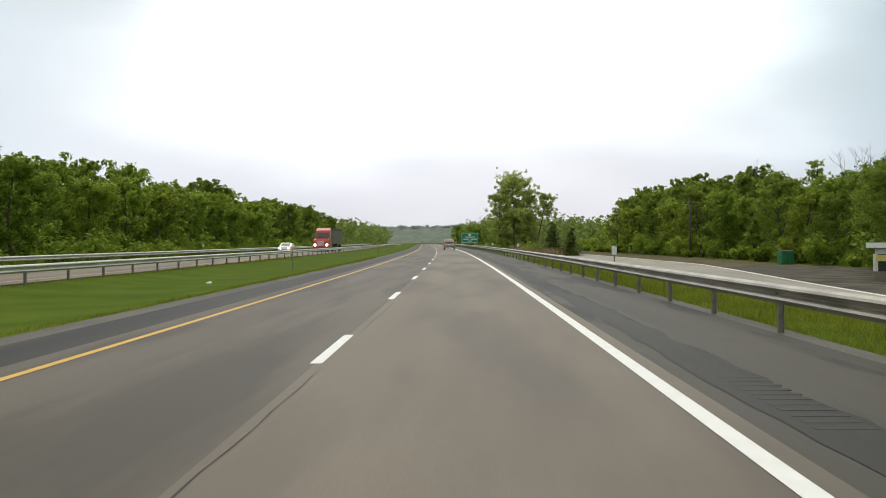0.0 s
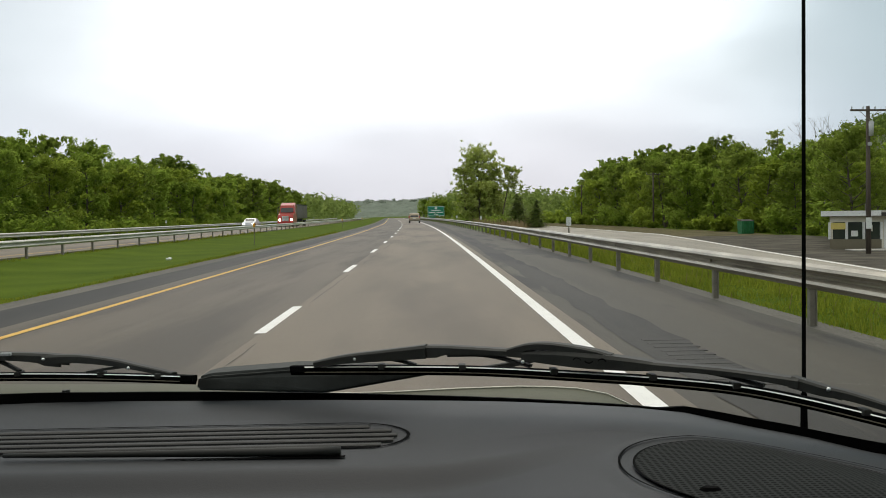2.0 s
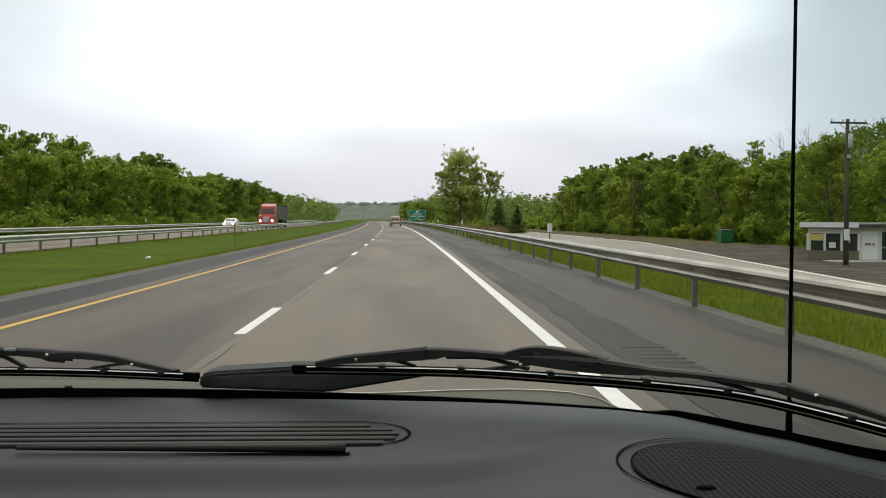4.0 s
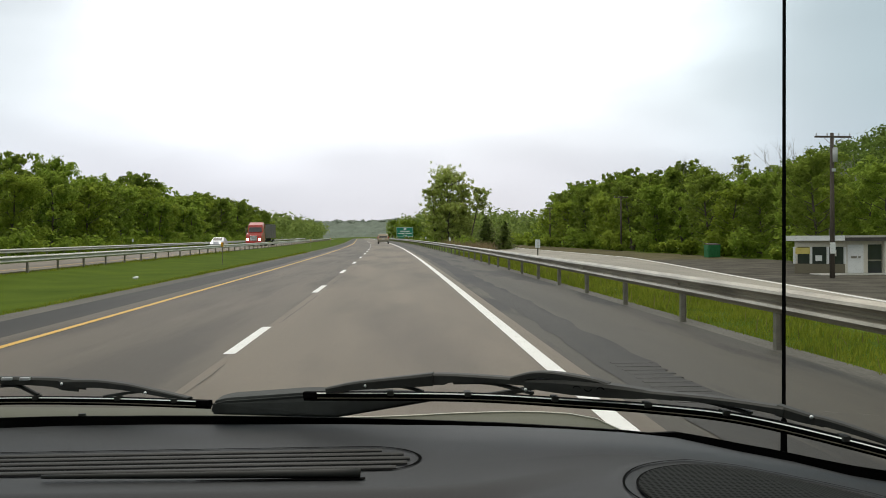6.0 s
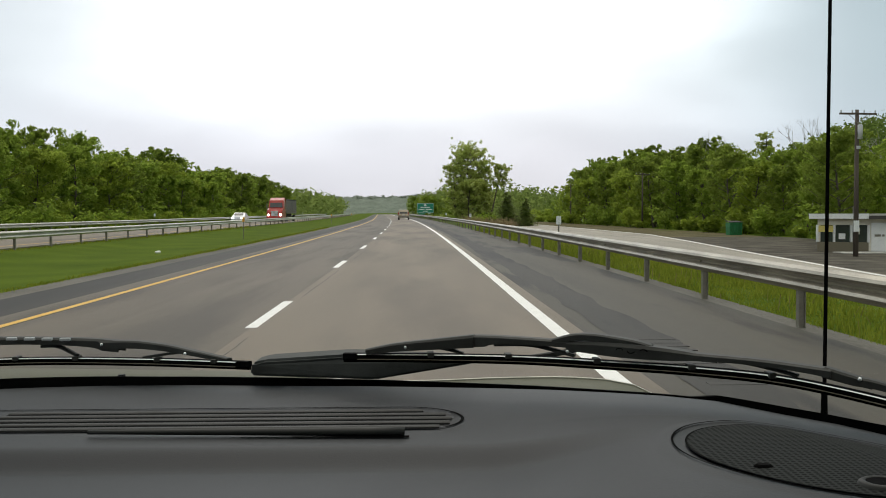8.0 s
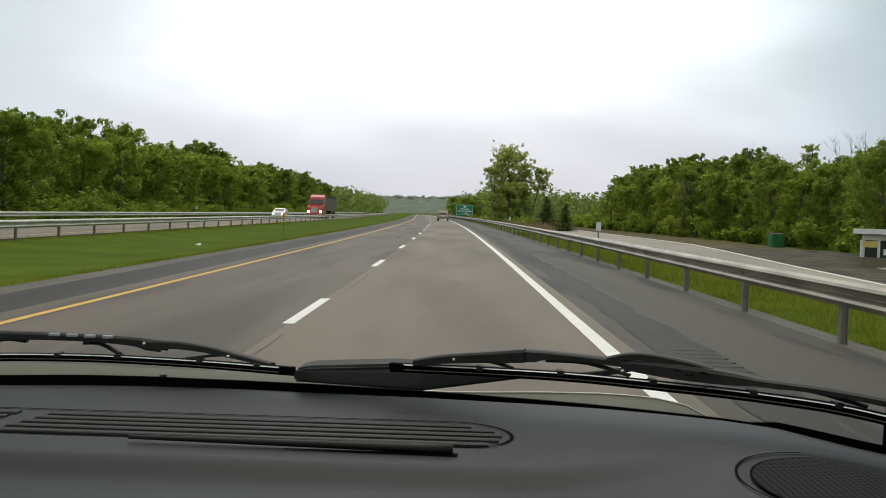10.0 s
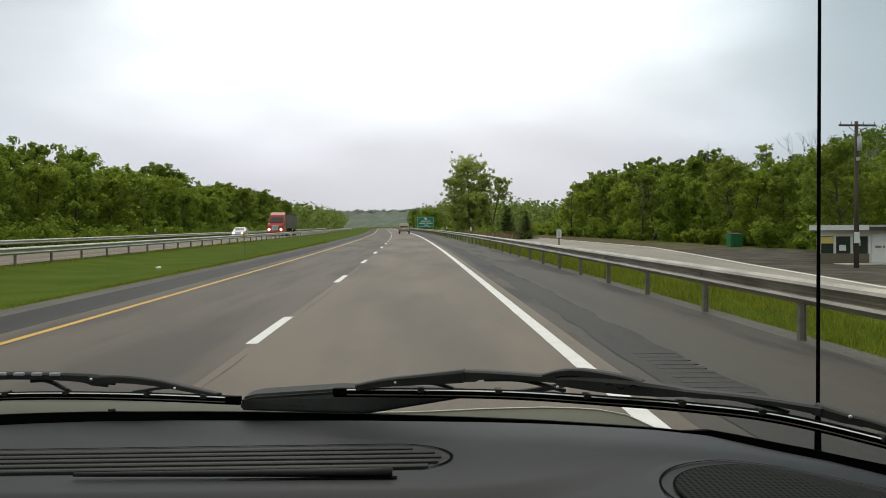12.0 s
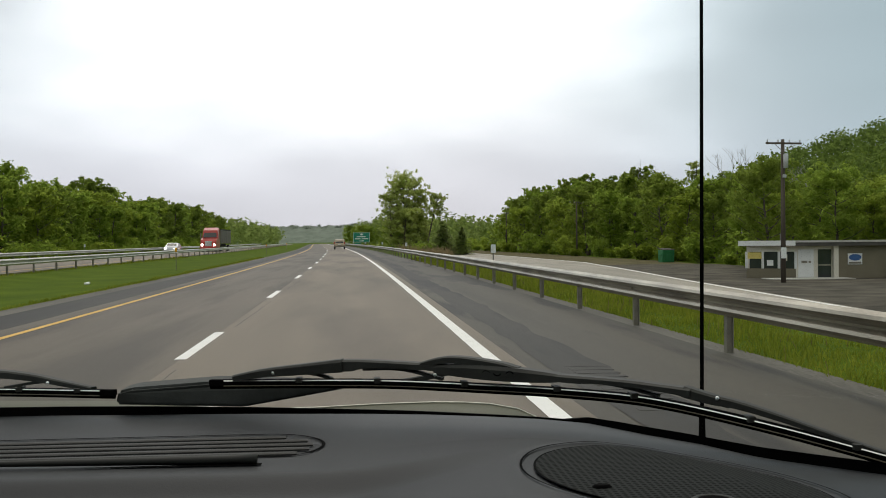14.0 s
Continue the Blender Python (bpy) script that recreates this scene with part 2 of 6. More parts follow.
# leaf of the far ridges, greyed and paled to stand for haze
M_FAR_HAZED = leaf_mat("hazed_far_wood_leaf", (0.21, 0.24, 0.19), (0.28, 0.315, 0.25), 0.1, 0.15)
M_DASH = node_mat("grey_dash_plastic", (0.0114, 0.0138, 0.0163), (0.0156, 0.0184, 0.0214), 3.0, 0.56, bump=0.06, bump_scale=900, fine=0.2, spec=0.24)
M_SLOT = node_mat("vent_black", (0.003, 0.003, 0.003), (0.006, 0.006, 0.006), 20, 0.9, spec=0.03)
M_SLAT = node_mat("vent_slat_plastic", (0.024, 0.0245, 0.0225), (0.031, 0.032, 0.0295), 20, 0.6, spec=0.2)
M_RUBBER = node_mat("black_rubber", (0.002, 0.002, 0.002), (0.004, 0.004, 0.004), 30, 0.9, spec=0.03)
M_WIPER = node_mat("wiper_black_paint", (0.027, 0.0275, 0.0245), (0.046, 0.047, 0.0415), 40, 0.6, bump=0.03, bump_scale=300, spec=0.25)
M_ARM = node_mat("grey_wiper_arm_paint", (0.048, 0.051, 0.048), (0.074, 0.078, 0.073), 60, 0.7, bump=0.05, bump_scale=300, spec=0.2)
M_STEEL = node_mat("bright_steel_strip", (0.88, 0.88, 0.84), (0.94, 0.94, 0.90), 40, 0.3, 0.9)
M_LIP_SHEEN = node_mat("rubber_lip_sheen", (0.10, 0.085, 0.055), (0.16, 0.135, 0.09), 40, 0.5, 0.3)
M_HOOD = node_mat("champagne_car_paint", (0.110, 0.112, 0.082), (0.134, 0.136, 0.100), 2.0, 0.55, 0.0, spec=0.15)
M_EDGE_SHINE = node_mat("bonnet_edge_highlight", (0.55, 0.53, 0.46), (0.62, 0.60, 0.52), 2.0, 0.4, 0.3)
M_CABIN = node_mat("grey_cabin_lining", (0.09, 0.09, 0.093), (0.12, 0.12, 0.124), 8.0, 0.9, bump=0.2, bump_scale=300)
M_GLASS = glass_mat("windscreen_glass", (0.97, 0.98, 0.975), 0.012)
M_SIDE_DIMMER = glass_mat("side_glass_dimmer", (0.06, 0.065, 0.063), 0.04)
M_PANE = node_mat("dark_window_glass", (0.02, 0.025, 0.028), (0.04, 0.045, 0.05), 1.0, 0.08, spec=0.8)
M_RED = node_mat("red_truck_paint", (0.42, 0.028, 0.018), (0.50, 0.04, 0.025), 1.0, 0.3, coat=0.5)
M_TRAILER = node_mat("grey_trailer_side", (0.20, 0.19, 0.17), (0.32, 0.30, 0.27), 0.8, 0.6, 0.2, stretch=(1, 2, 0.3))
M_CHROME = node_mat("chrome", (0.6, 0.6, 0.6), (0.75, 0.75, 0.75), 5, 0.15, 1.0)
M_TAN = node_mat("tan_car_paint", (0.34, 0.28, 0.19), (0.40, 0.33, 0.23), 1.0, 0.3, 0.4, coat=0.5)
M_SILVER = node_mat("silver_car_paint", (0.52, 0.53, 0.55), (0.6, 0.61, 0.63), 1.0, 0.3, 0.5, coat=0.5)
M_TYRE = node_mat("tyre_rubber", (0.012, 0.012, 0.012), (0.025, 0.025, 0.025), 10, 0.85)
M_TAIL = node_mat("red_lamp_lens", (0.35, 0.01, 0.01), (0.45, 0.02, 0.015), 10, 0.2)
M_SIGN = node_mat("green_sign_sheeting", (0.004, 0.20, 0.13), (0.008, 0.25, 0.16), 1.5, 0.45)
M_SIGNW = node_mat("white_sign_sheeting", (0.74, 0.76, 0.74), (0.84, 0.85, 0.83), 3.0, 0.5)
M_AMBER = node_mat("amber_reflector", (0.80, 0.36, 0.01), (0.88, 0.44, 0.02), 6.0, 0.4)
M_WOODPOLE = node_mat("creosoted_pole_wood", (0.055, 0.042, 0.032), (0.12, 0.095, 0.075), 4.0, 0.9, bump=0.5, bump_scale=30, stretch=(1, 1, 0.1))
M_STUCCO = node_mat("tan_block_wall", (0.16, 0.138, 0.092), (0.22, 0.192, 0.132), 0.8, 0.9, bump=0.3, bump_scale=30)
M_CREAM = node_mat("cream_painted_wall", (0.60, 0.56, 0.46), (0.70, 0.66, 0.56), 1.2, 0.8)
M_TRIMW = node_mat("white_trim_paint", (0.70, 0.70, 0.68), (0.80, 0.80, 0.78), 2.0, 0.6)
M_ROOF = node_mat("dark_roofing", (0.06, 0.055, 0.05), (0.11, 0.10, 0.09), 1.0, 0.9, bump=0.3)
M_CONCRETE = node_mat("concrete_apron", (0.42, 0.40, 0.36), (0.55, 0.53, 0.48), 0.7, 0.9, bump=0.3, bump_scale=20)
M_DUMP = node_mat("green_dumpster_paint", (0.020, 0.16, 0.055), (0.040, 0.22, 0.085), 2.0, 0.5)
M_BLUE = node_mat("blue_sign_enamel", (0.03, 0.09, 0.26), (0.05, 0.13, 0.34), 3.0, 0.4)
M_YPANEL = node_mat("yellow_window_banner", (0.62, 0.50, 0.12), (0.72, 0.58, 0.18), 3.0, 0.6)
M_GREYBOX = node_mat("grey_transformer_paint", (0.42, 0.43, 0.43), (0.52, 0.53, 0.53), 3.0, 0.5)
M_STUMP = node_mat("old_stump_wood", (0.05, 0.038, 0.026), (0.10, 0.08, 0.055), 5.0, 0.95, bump=0.6)


def lamp_mat():
    m = bpy.data.materials.new("lit_headlamp")
    m.use_nodes = True
    p = m.node_tree.nodes["Principled BSDF"]
    p.inputs["Base Color"].default_value = (0.9, 0.9, 0.88, 1)
    p.inputs["Emission Color"].default_value = (1.0, 0.97, 0.9, 1)
    p.inputs["Emission Strength"].default_value = 6.0
    return m


M_LAMP = lamp_mat()


# ---- mesh helpers ----
def part(name, bm, material, parent, label=""):
    """Links a bmesh as one mesh object under parent."""
    me = bpy.data.meshes.new(name)
    bm.normal_update()
    bm.to_mesh(me)
    bm.free()
    for m in (material if isinstance(material, (list, tuple)) else (material,)):
        me.materials.append(m)
    ob = new(name, me)
    ob.parent = parent
    if label:
        tagged(ob, label)
    return ob


def part_np(name, verts, faces, material, parent, smooth=False):
    me = bpy.data.meshes.new(name)
    me.from_pydata([tuple(v) for v in verts], [], [tuple(f) for f in faces])
    if smooth:
        me.polygons.foreach_set("use_smooth", [True] * len(me.polygons))
    me.materials.append(material)
    me.update()
    ob = new(name, me)
    ob.parent = parent
    return ob


def quads_np(name, verts, material, parent):
    """Many loose quads: verts is an (n, 4, 3) array."""
    n = len(verts)
    me = bpy.data.meshes.new(name)
    me.vertices.add(n * 4)
    me.vertices.foreach_set("co", np.asarray(verts, np.float32).ravel())
    me.loops.add(n * 4)
    me.loops.foreach_set("vertex_index", np.arange(n * 4, dtype=np.int32))
    me.polygons.add(n)
    me.polygons.foreach_set("loop_start", np.arange(0, n * 4, 4, dtype=np.int32))
    me.polygons.foreach_set("loop_total", np.full(n, 4, np.int32))
    me.materials.append(material)
    me.update(calc_edges=True)
    ob = new(name, me)
    ob.parent = parent
    return ob


def empty(name, at=(0, 0, 0), turn=0.0):
    ob = new(name)
    ob.empty_display_size = 0.2
    ob.matrix_basis = pose(at[0], at[1], at[2], 0, 0, turn)
    return ob


def box(bm, x0, x1, y0, y1, z0, z1, bevel=0.0, shape=None):
    """A box with bevelled edges; shape(v) may move its corners first."""
    r = bmesh.ops.create_cube(bm, size=1)
    vs = r["verts"]
    for v in vs:
        v.co = Vector((x0 if v.co.x < 0 else x1, y0 if v.co.y < 0 else y1, z0 if v.co.z < 0 else z1))
        if shape:
            v.co = Vector(shape(v.co))
    if bevel:
        es = list({ed for v in vs for ed in v.link_edges})
        bmesh.ops.bevel(bm, geom=es, offset=bevel, segments=2, affect="EDGES", profile=0.6)
    return bm


def rod(bm, a, b, r0, r1=None, sides=10, caps=True):
    a, b = Vector(a), Vector(b)
    d = b - a
    m = Matrix.Translation((a + b) / 2) @ d.to_track_quat("Z", "Y").to_matrix().to_4x4()
    bmesh.ops.create_cone(bm, cap_ends=caps, segments=sides, radius1=r0, radius2=r0 if r1 is None else r1, depth=d.length, matrix=m)
    return bm


def sweep(bm, pts, section, closed=True):
    """Sweeps a section of (side, up) pairs along pts; side is level and square to the path."""
    pts = [Vector(p) for p in pts]
    rings = []
    for i, p in enumerate(pts):
        d = (pts[min(i + 1, len(pts) - 1)] - pts[max(i - 1, 0)]).normalized()
        side = d.cross(Vector((0, 0, 1))).normalized()
        up = side.cross(d)
        sec = section(i / (len(pts) - 1)) if callable(section) else section
        rings.append([bm.verts.new(p + side * s + up * u) for s, u in sec])
    k = len(rings[0])
    for r0, r1 in zip(rings, rings[1:]):
        for j in range(k if closed else k - 1):
            bm.faces.new((r0[j], r0[(j + 1) % k], r1[(j + 1) % k], r1[j]))
    if closed:
        bm.faces.new(rings[0][::-1])
        bm.faces.new(rings[-1])
    bmesh.ops.recalc_face_normals(bm, faces=bm.faces[:])
    return bm


def spline(ctrl, n):
    """A smooth curve through control points."""
    c = [Vector(p) for p in ctrl]
    c = [c[0] * 2 - c[1]] + c + [c[-1] * 2 - c[-2]]
    out = []
    segs = len(c) - 3
    for i in range(n):
        u = i / (n - 1) * segs
        k = min(int(u), segs - 1)
        t = u - k
        a, b, d, e2 = c[k:k + 4]
        out.append(0.5 * ((2 * b) + (d - a) * t + (2 * a - 5 * b + 4 * d - e2) * t * t + (3 * b - a - 3 * d + e2) * t ** 3))
    return out


def smooth(ob):
    ob.data.polygons.foreach_set("use_smooth", [True] * len(ob.data.polygons))
    return ob


# ---- the lie of the land ----
def bend(y):
    """The carriageways swing gently to the left."""
    if y < 0:
        return -y * y / 16000
    if y < 250:
        return -y * y / 13000
    return -250 * 250 / 13000 - (y - 250) * 250 / 6500


def sstep(a, b, x):
    t = min(max((x - a) / (b - a), 0), 1)
    return t * t * (3 - 2 * t)


def land(x, y):
    """Height of the ground beside the road, x measured from our lane."""
    z = -0.06
    z -= 1.46 * sstep(6.0, 15.0, x)
    z -= 0.18 * sstep(-7.6, -10.5, x) * (1 - sstep(-13.5, -16.0, x))
    z -= 1.3 * sstep(-28.0, -38.0, x)
    z += 33.0 * sstep(80, 185, x) * (1 - 0.62 * sstep(340, 520, y))
    return z


def strip(name, x0, x1, y0, y1, z, material, thick=0.0, step=6.0, across=1):
    """A road-following band; thick gives it real edges down."""
    bm = bmesh.new()
    n = max(2, int((y1 - y0) / step) + 1)
    rows_ = []
    for i in range(n):
        y = y0 + (y1 - y0) * i / (n - 1)
        row = [bm.verts.new((x0 + (x1 - x0) * j / across + bend(y), y, z)) for j in range(across + 1)]
        if thick:
            row = [bm.verts.new((x0 + bend(y), y, z - thick))] + row + [bm.verts.new((x1 + bend(y), y, z - thick))]
        rows_.append(row)
    for a, b in zip(rows_, rows_[1:]):
        for j in range(len(a) - 1):
            bm.faces.new((a[j], a[j + 1], b[j + 1], b[j]))
    return part(name, bm, material, None)


# ground: one sheet to the horizon
gx = [-4000, -2000, -1000, -500, -300, -200, -120, -80, -60, -45, -38, -34, -31, -28, -26, -22, -17, -16, -15, -13.5, -12, -10.5, -9, -7.6,
      -6, -2, 2, 5.2, 6, 7.5, 9, 10.5, 12, 13.5, 15, 20, 30, 40, 50, 60, 72, 85, 100, 115, 130, 145, 160, 175, 200, 260, 400, 700, 1500, 4000]
gy = [-3000, -1200, -500, -200, -100, -50, -20] + list(range(-10, 200, 10)) + list(range(200, 620, 20)) + [700, 900, 1200, 1600, 2200, 3000, 4500]
verts, faces = [], []
for y in gy:
    for x in gx:
        wob = noise.noise((x * 0.05, y * 0.05, 0)) * 0.12 * (1 if x > 6 or x < -30 else 0.15)
        verts.append((x + bend(min(y, 900)), y, land(x, y) + wob))
for j in range(len(gy) - 1):
    for i in range(len(gx) - 1):
        a = j * len(gx) + i
        faces.append((a, a + 1, a + 1 + len(gx), a + len(gx)))
ground = part_np("ground", verts, faces, M_GRASS, None, True)
tagged(ground, "green mown grass verge and fields beside the highway", "ground", kind="structure")

# carriageways
Y0, Y1 = -80, 620
tagged(strip("road_right_lane", -2.05, 1.98, Y0, Y1, 0.0, M_ROAD, 0.1), "worn brown-grey asphalt lane of the highway", "road", kind="structure")
tagged(strip("road_left_lane", -5.75, -2.05, Y0, Y1, 0.0, M_ROAD_L, 0.1), "darker worn asphalt passing lane of the highway", "road", kind="structure")
tagged(strip("shoulder_right", 1.98, 4.62, Y0, Y1, -0.002, M_SHOULDER, 0.1), "dark patched asphalt shoulder beside the guardrail", "shoulder", kind="structure")
tagged(strip("shoulder_left", -6.9, -5.75, Y0, Y1, -0.002, M_INNER, 0.1), "dark asphalt shoulder beside the median", "shoulder", kind="structure")
tagged(strip("gravel_edge_left", -7.55, -6.9, Y0, Y1, -0.02, M_GRAVEL_PALE, 0.08), "grey gravel edge along the median grass", "gravel", kind="structure")
tagged(strip("gravel_edge_right", 4.62, 5.0, Y0, Y1, -0.015, M_GRAVEL_PALE, 0.08), "gravel and broken asphalt edge under the guardrail", "gravel", kind="structure")
tagged(strip("road_opposite", -25.6, -16.6, Y0, Y1, 0.0, M_ROAD, 0.1), "grey asphalt carriageway for oncoming traffic", "road", kind="structure")
def side_road(y):
    """Far edge of the side road, which draws closer to the highway behind the shop."""
    return float(np.interp(y, (20, 57, 84, 113, 140, 420), (16.6, 20.4, 23.1, 26.6, 29.5, 30.5)))


def side_band(name, off0, off1, y0, y1, z, material):
    verts, faces = [], []
    n = int((y1 - y0) / 4) + 1
    for i in range(n):
        y = y0 + (y1 - y0) * i / (n - 1)
        for off, dz in ((off0, -0.03), (off0, 0), (off1, 0), (off1, -0.03)):
            verts.append((side_road(y) + off + bend(y), y, z + dz))
    for i in range(n - 1):
        for k in range(3):
            a = i * 4 + k
            faces.append((a, a + 1, a + 5, a + 4))
    return part_np(name, verts, faces, material, None)


tagged(side_band("service_road", -9.6, 0.3, 22, 420, -1.44, M_SERVICE), "pale asphalt side road below the highway", "road", kind="structure")
tagged(side_band("dirt_verge", 0.3, 11.5, 124, 300, -1.485, M_DIRT), "olive-brown dirt and thin grass between side road and wood", "ground", kind="structure")
tagged(strip("lane_line_white_edge", 1.60, 1.78, Y0, Y1, 0.005, M_WHITE), "solid white edge line painted on the asphalt", "road marking", kind="structure")
tagged(strip("lane_line_yellow_edge", -5.31, -5.18, Y0, Y1, 0.005, M_YELLOW), "solid yellow edge line painted on the asphalt", "road marking", kind="structure")
tagged(strip("lane_line_opposite_yellow", -17.9, -17.77, Y0, Y1, 0.005, M_YELLOW), "yellow edge line of the oncoming carriageway", "road marking", kind="structure")
tagged(strip("lane_line_opposite_white", -24.6, -24.45, Y0, Y1, 0.005, M_WHITE), "white edge line of the oncoming carriageway", "road marking", kind="structure")
tagged(side_band("lane_line_service_road", -0.16, 0.06, 22, 420, -1.43, M_WHITE), "white edge line of the side road", "road marking", kind="structure")
for k in range(-3, 24):
    y = 12.6 + 13.85 * k
    tagged(strip("lane_dash", -2.12, -1.97, y, y + 3.8, 0.005, M_WHITE, step=2.0), "white broken lane line painted on the asphalt", "road marking", "lane dashes", "structure")

M_TAR = node_mat("tar", (0.02, 0.02, 0.02), (0.06, 0.056, 0.05), 3.0, 0.8)
# tarred seam between the lanes, and rumble grooves in the shoulder
bm = bmesh.new()
rng = random.Random(4)
for y0, y1 in ((15, 25.5), (31, 39), (45, 53), (59, 67)):
    x = -2.0
    pts = []
    for i in range(int((y1 - y0) / 0.4) + 1):
        x += rng.uniform(-0.012, 0.012) + (-1.98 - x) * 0.2
        pts.append((x, y0 + i * 0.4))
    for (xa, ya), (xb, yb) in zip(pts, pts[1:]):
        w = rng.uniform(0.003, 0.009)
        bm.faces.new([bm.verts.new(p) for p in ((xa - w, ya, 0.004), (xa + w, ya, 0.004), (xb + w, yb, 0.004), (xb - w, yb, 0.004))])
tagged(part("tar_seam", bm, M_TAR, None), "thin black tarred crack between the lanes", "road crack", kind="structure")


# dark worn band along the shoulder just outside the edge line
verts, faces = [], []
for i in range(780):
    y = -30 + 0.5 * i
    a = 2.24 + 0.16 * noise.noise((y * 0.11, 3.0, 0)) + 0.08 * noise.noise((y * 0.7, 8.0, 0))
    b = 2.86 + 0.42 * noise.noise((y * 0.09, 12.0, 0)) + 0.16 * noise.noise((y * 0.6, 20.0, 0)) + 0.05 * noise.noise((y * 2.1, 2.0, 0))
    verts += [(a + bend(y), y, 0.003), (max(b, a + 0.12) + bend(y), y, 0.003)]
    if i:
        k = 2 * i
        faces.append((k - 2, k - 1, k + 1, k))
tagged(part_np("shoulder_worn_band", verts, faces, M_BAND, None), "dark worn band of asphalt beside the edge line", "shoulder", kind="structure")

bm = bmesh.new()
for y0, n in ((22.0, 11),):
    for i in range(n):
        y = y0 + 0.3 * i
        box(bm, 2.40 + bend(y), 2.87 + bend(y), y, y + 0.13, -0.004, 0.0055)
tagged(part("rumble_strip", bm, M_RIB, None), "row of short rumble ribs across the shoulder", "rumble strip", kind="stuff")


# ---- guardrails ----
def w_section(face):
    """A W-beam, face +1 towards positive side."""
    prof = [(0.0, 0.155), (0.055, 0.12), (0.075, 0.085), (0.055, 0.05), (0.0, 0.015), (0.0, -0.015), (0.055, -0.05), (0.075, -0.085), (0.055, -0.12), (0.0, -0.155)]
    front = [(face * s, u) for s, u in prof]
    back = [(face * (s - 0.006), u) for s, u in reversed(prof)]
    return front + back


def guardrail(name, x, face, y0, y1, top, base, label, steel):
    """Posts on their spacing, blocks, and lapped W-beam panels."""
    rail = tagged(empty(name, (0, 0, 0)), label, "guardrail")
    y = y0
    panel_ys = []
    post_me = None
    n = 0
    while y < y1:
        bm = bmesh.new()
        if post_me is None:
            box(bm, -0.04, 0.04, -0.008, 0.008, base - 0.3, top - 0.02)
            box(bm, -0.046, -0.036, -0.045, 0.045, base - 0.3, top - 0.02)
            box(bm, 0.036, 0.046, -0.045, 0.045, base - 0.3, top - 0.02)
            p = part("post", bm, M_POST, rail, "weathered steel I-post")
            post_me = p.data
        else:
            bm.free()
            p = new("post", post_me)
            p.parent = rail
        p.location = (x + bend(y) - face * 0.055, y, 0)
        if n % 2 == 0:
            panel_ys.append(y)
        n += 1
        y += 4.25
    for a, b in zip(panel_ys, panel_ys[1:]):
        bm = bmesh.new()
        pts = [(x + bend(v) + 0.004 * face, v, top - 0.155) for v in (a - 0.12, (a + b) / 2, b + 0.12)]
        sec = w_section(face)
        sweep(bm, pts, sec)
        part("rail_panel", bm, steel, rail)
        bm = bmesh.new()
        rod(bm, (x + bend(b), b, top - 0.155), (x + bend(b) + face * 0.03, b, top - 0.155), 0.018, sides=6)
        part("bolt", bm, steel, rail)
    return rail


guardrail("guardrail", 4.68, -1, -12.0, 330, 0.76, 0.0, "weathered galvanised W-beam guardrail on steel posts beside the shoulder", M_RAIL)
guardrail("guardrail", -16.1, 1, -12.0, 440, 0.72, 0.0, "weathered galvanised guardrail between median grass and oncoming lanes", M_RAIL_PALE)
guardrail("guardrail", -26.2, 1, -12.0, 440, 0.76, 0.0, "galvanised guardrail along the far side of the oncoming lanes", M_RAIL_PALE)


# ---- markers and signs ----
def delineator(x, y, z, amber, height, name="delineator_post"):
    d = tagged(empty(name, (x + bend(y), y, z)), "amber reflector on a thin steel post in the grass" if amber else "white reflector panel on a thin steel post behind the guardrail",
               "road marker", "amber delineators" if amber else "white delineators")
    bm = bmesh.new()
    box(bm, -0.022, 0.022, -0.005, 0.005, -0.2, height - 0.1)
    box(bm, -0.022, -0.016, -0.02, 0.005, -0.2, height - 0.1)
    box(bm, 0.016, 0.022, -0.02, 0.005, -0.2, height - 0.1)
    part("post", bm, M_POST, d)
    bm = bmesh.new()
    if amber:
        box(bm, -0.07, 0.07, -0.02, -0.006, height - 0.28, height, 0.02)
    else:
        box(bm, -0.085, 0.085, -0.02, -0.006, height - 0.30, height, 0.03)
    part("reflector", bm, M_AMBER if amber else M_SIGNW, d, "amber reflector" if amber else "white reflector panel")
    return d


for y in (49.5, 100, 145, 205, 270):
    delineator(5.0, y, -0.05, False, 1.32)
for y in (78, 160, 240):
    delineator(-10.4, y, -0.22, True, 1.35)
for y in (60, 125, 190, 255):
    delineator(-27.0, y, -0.05, False, 1.4)


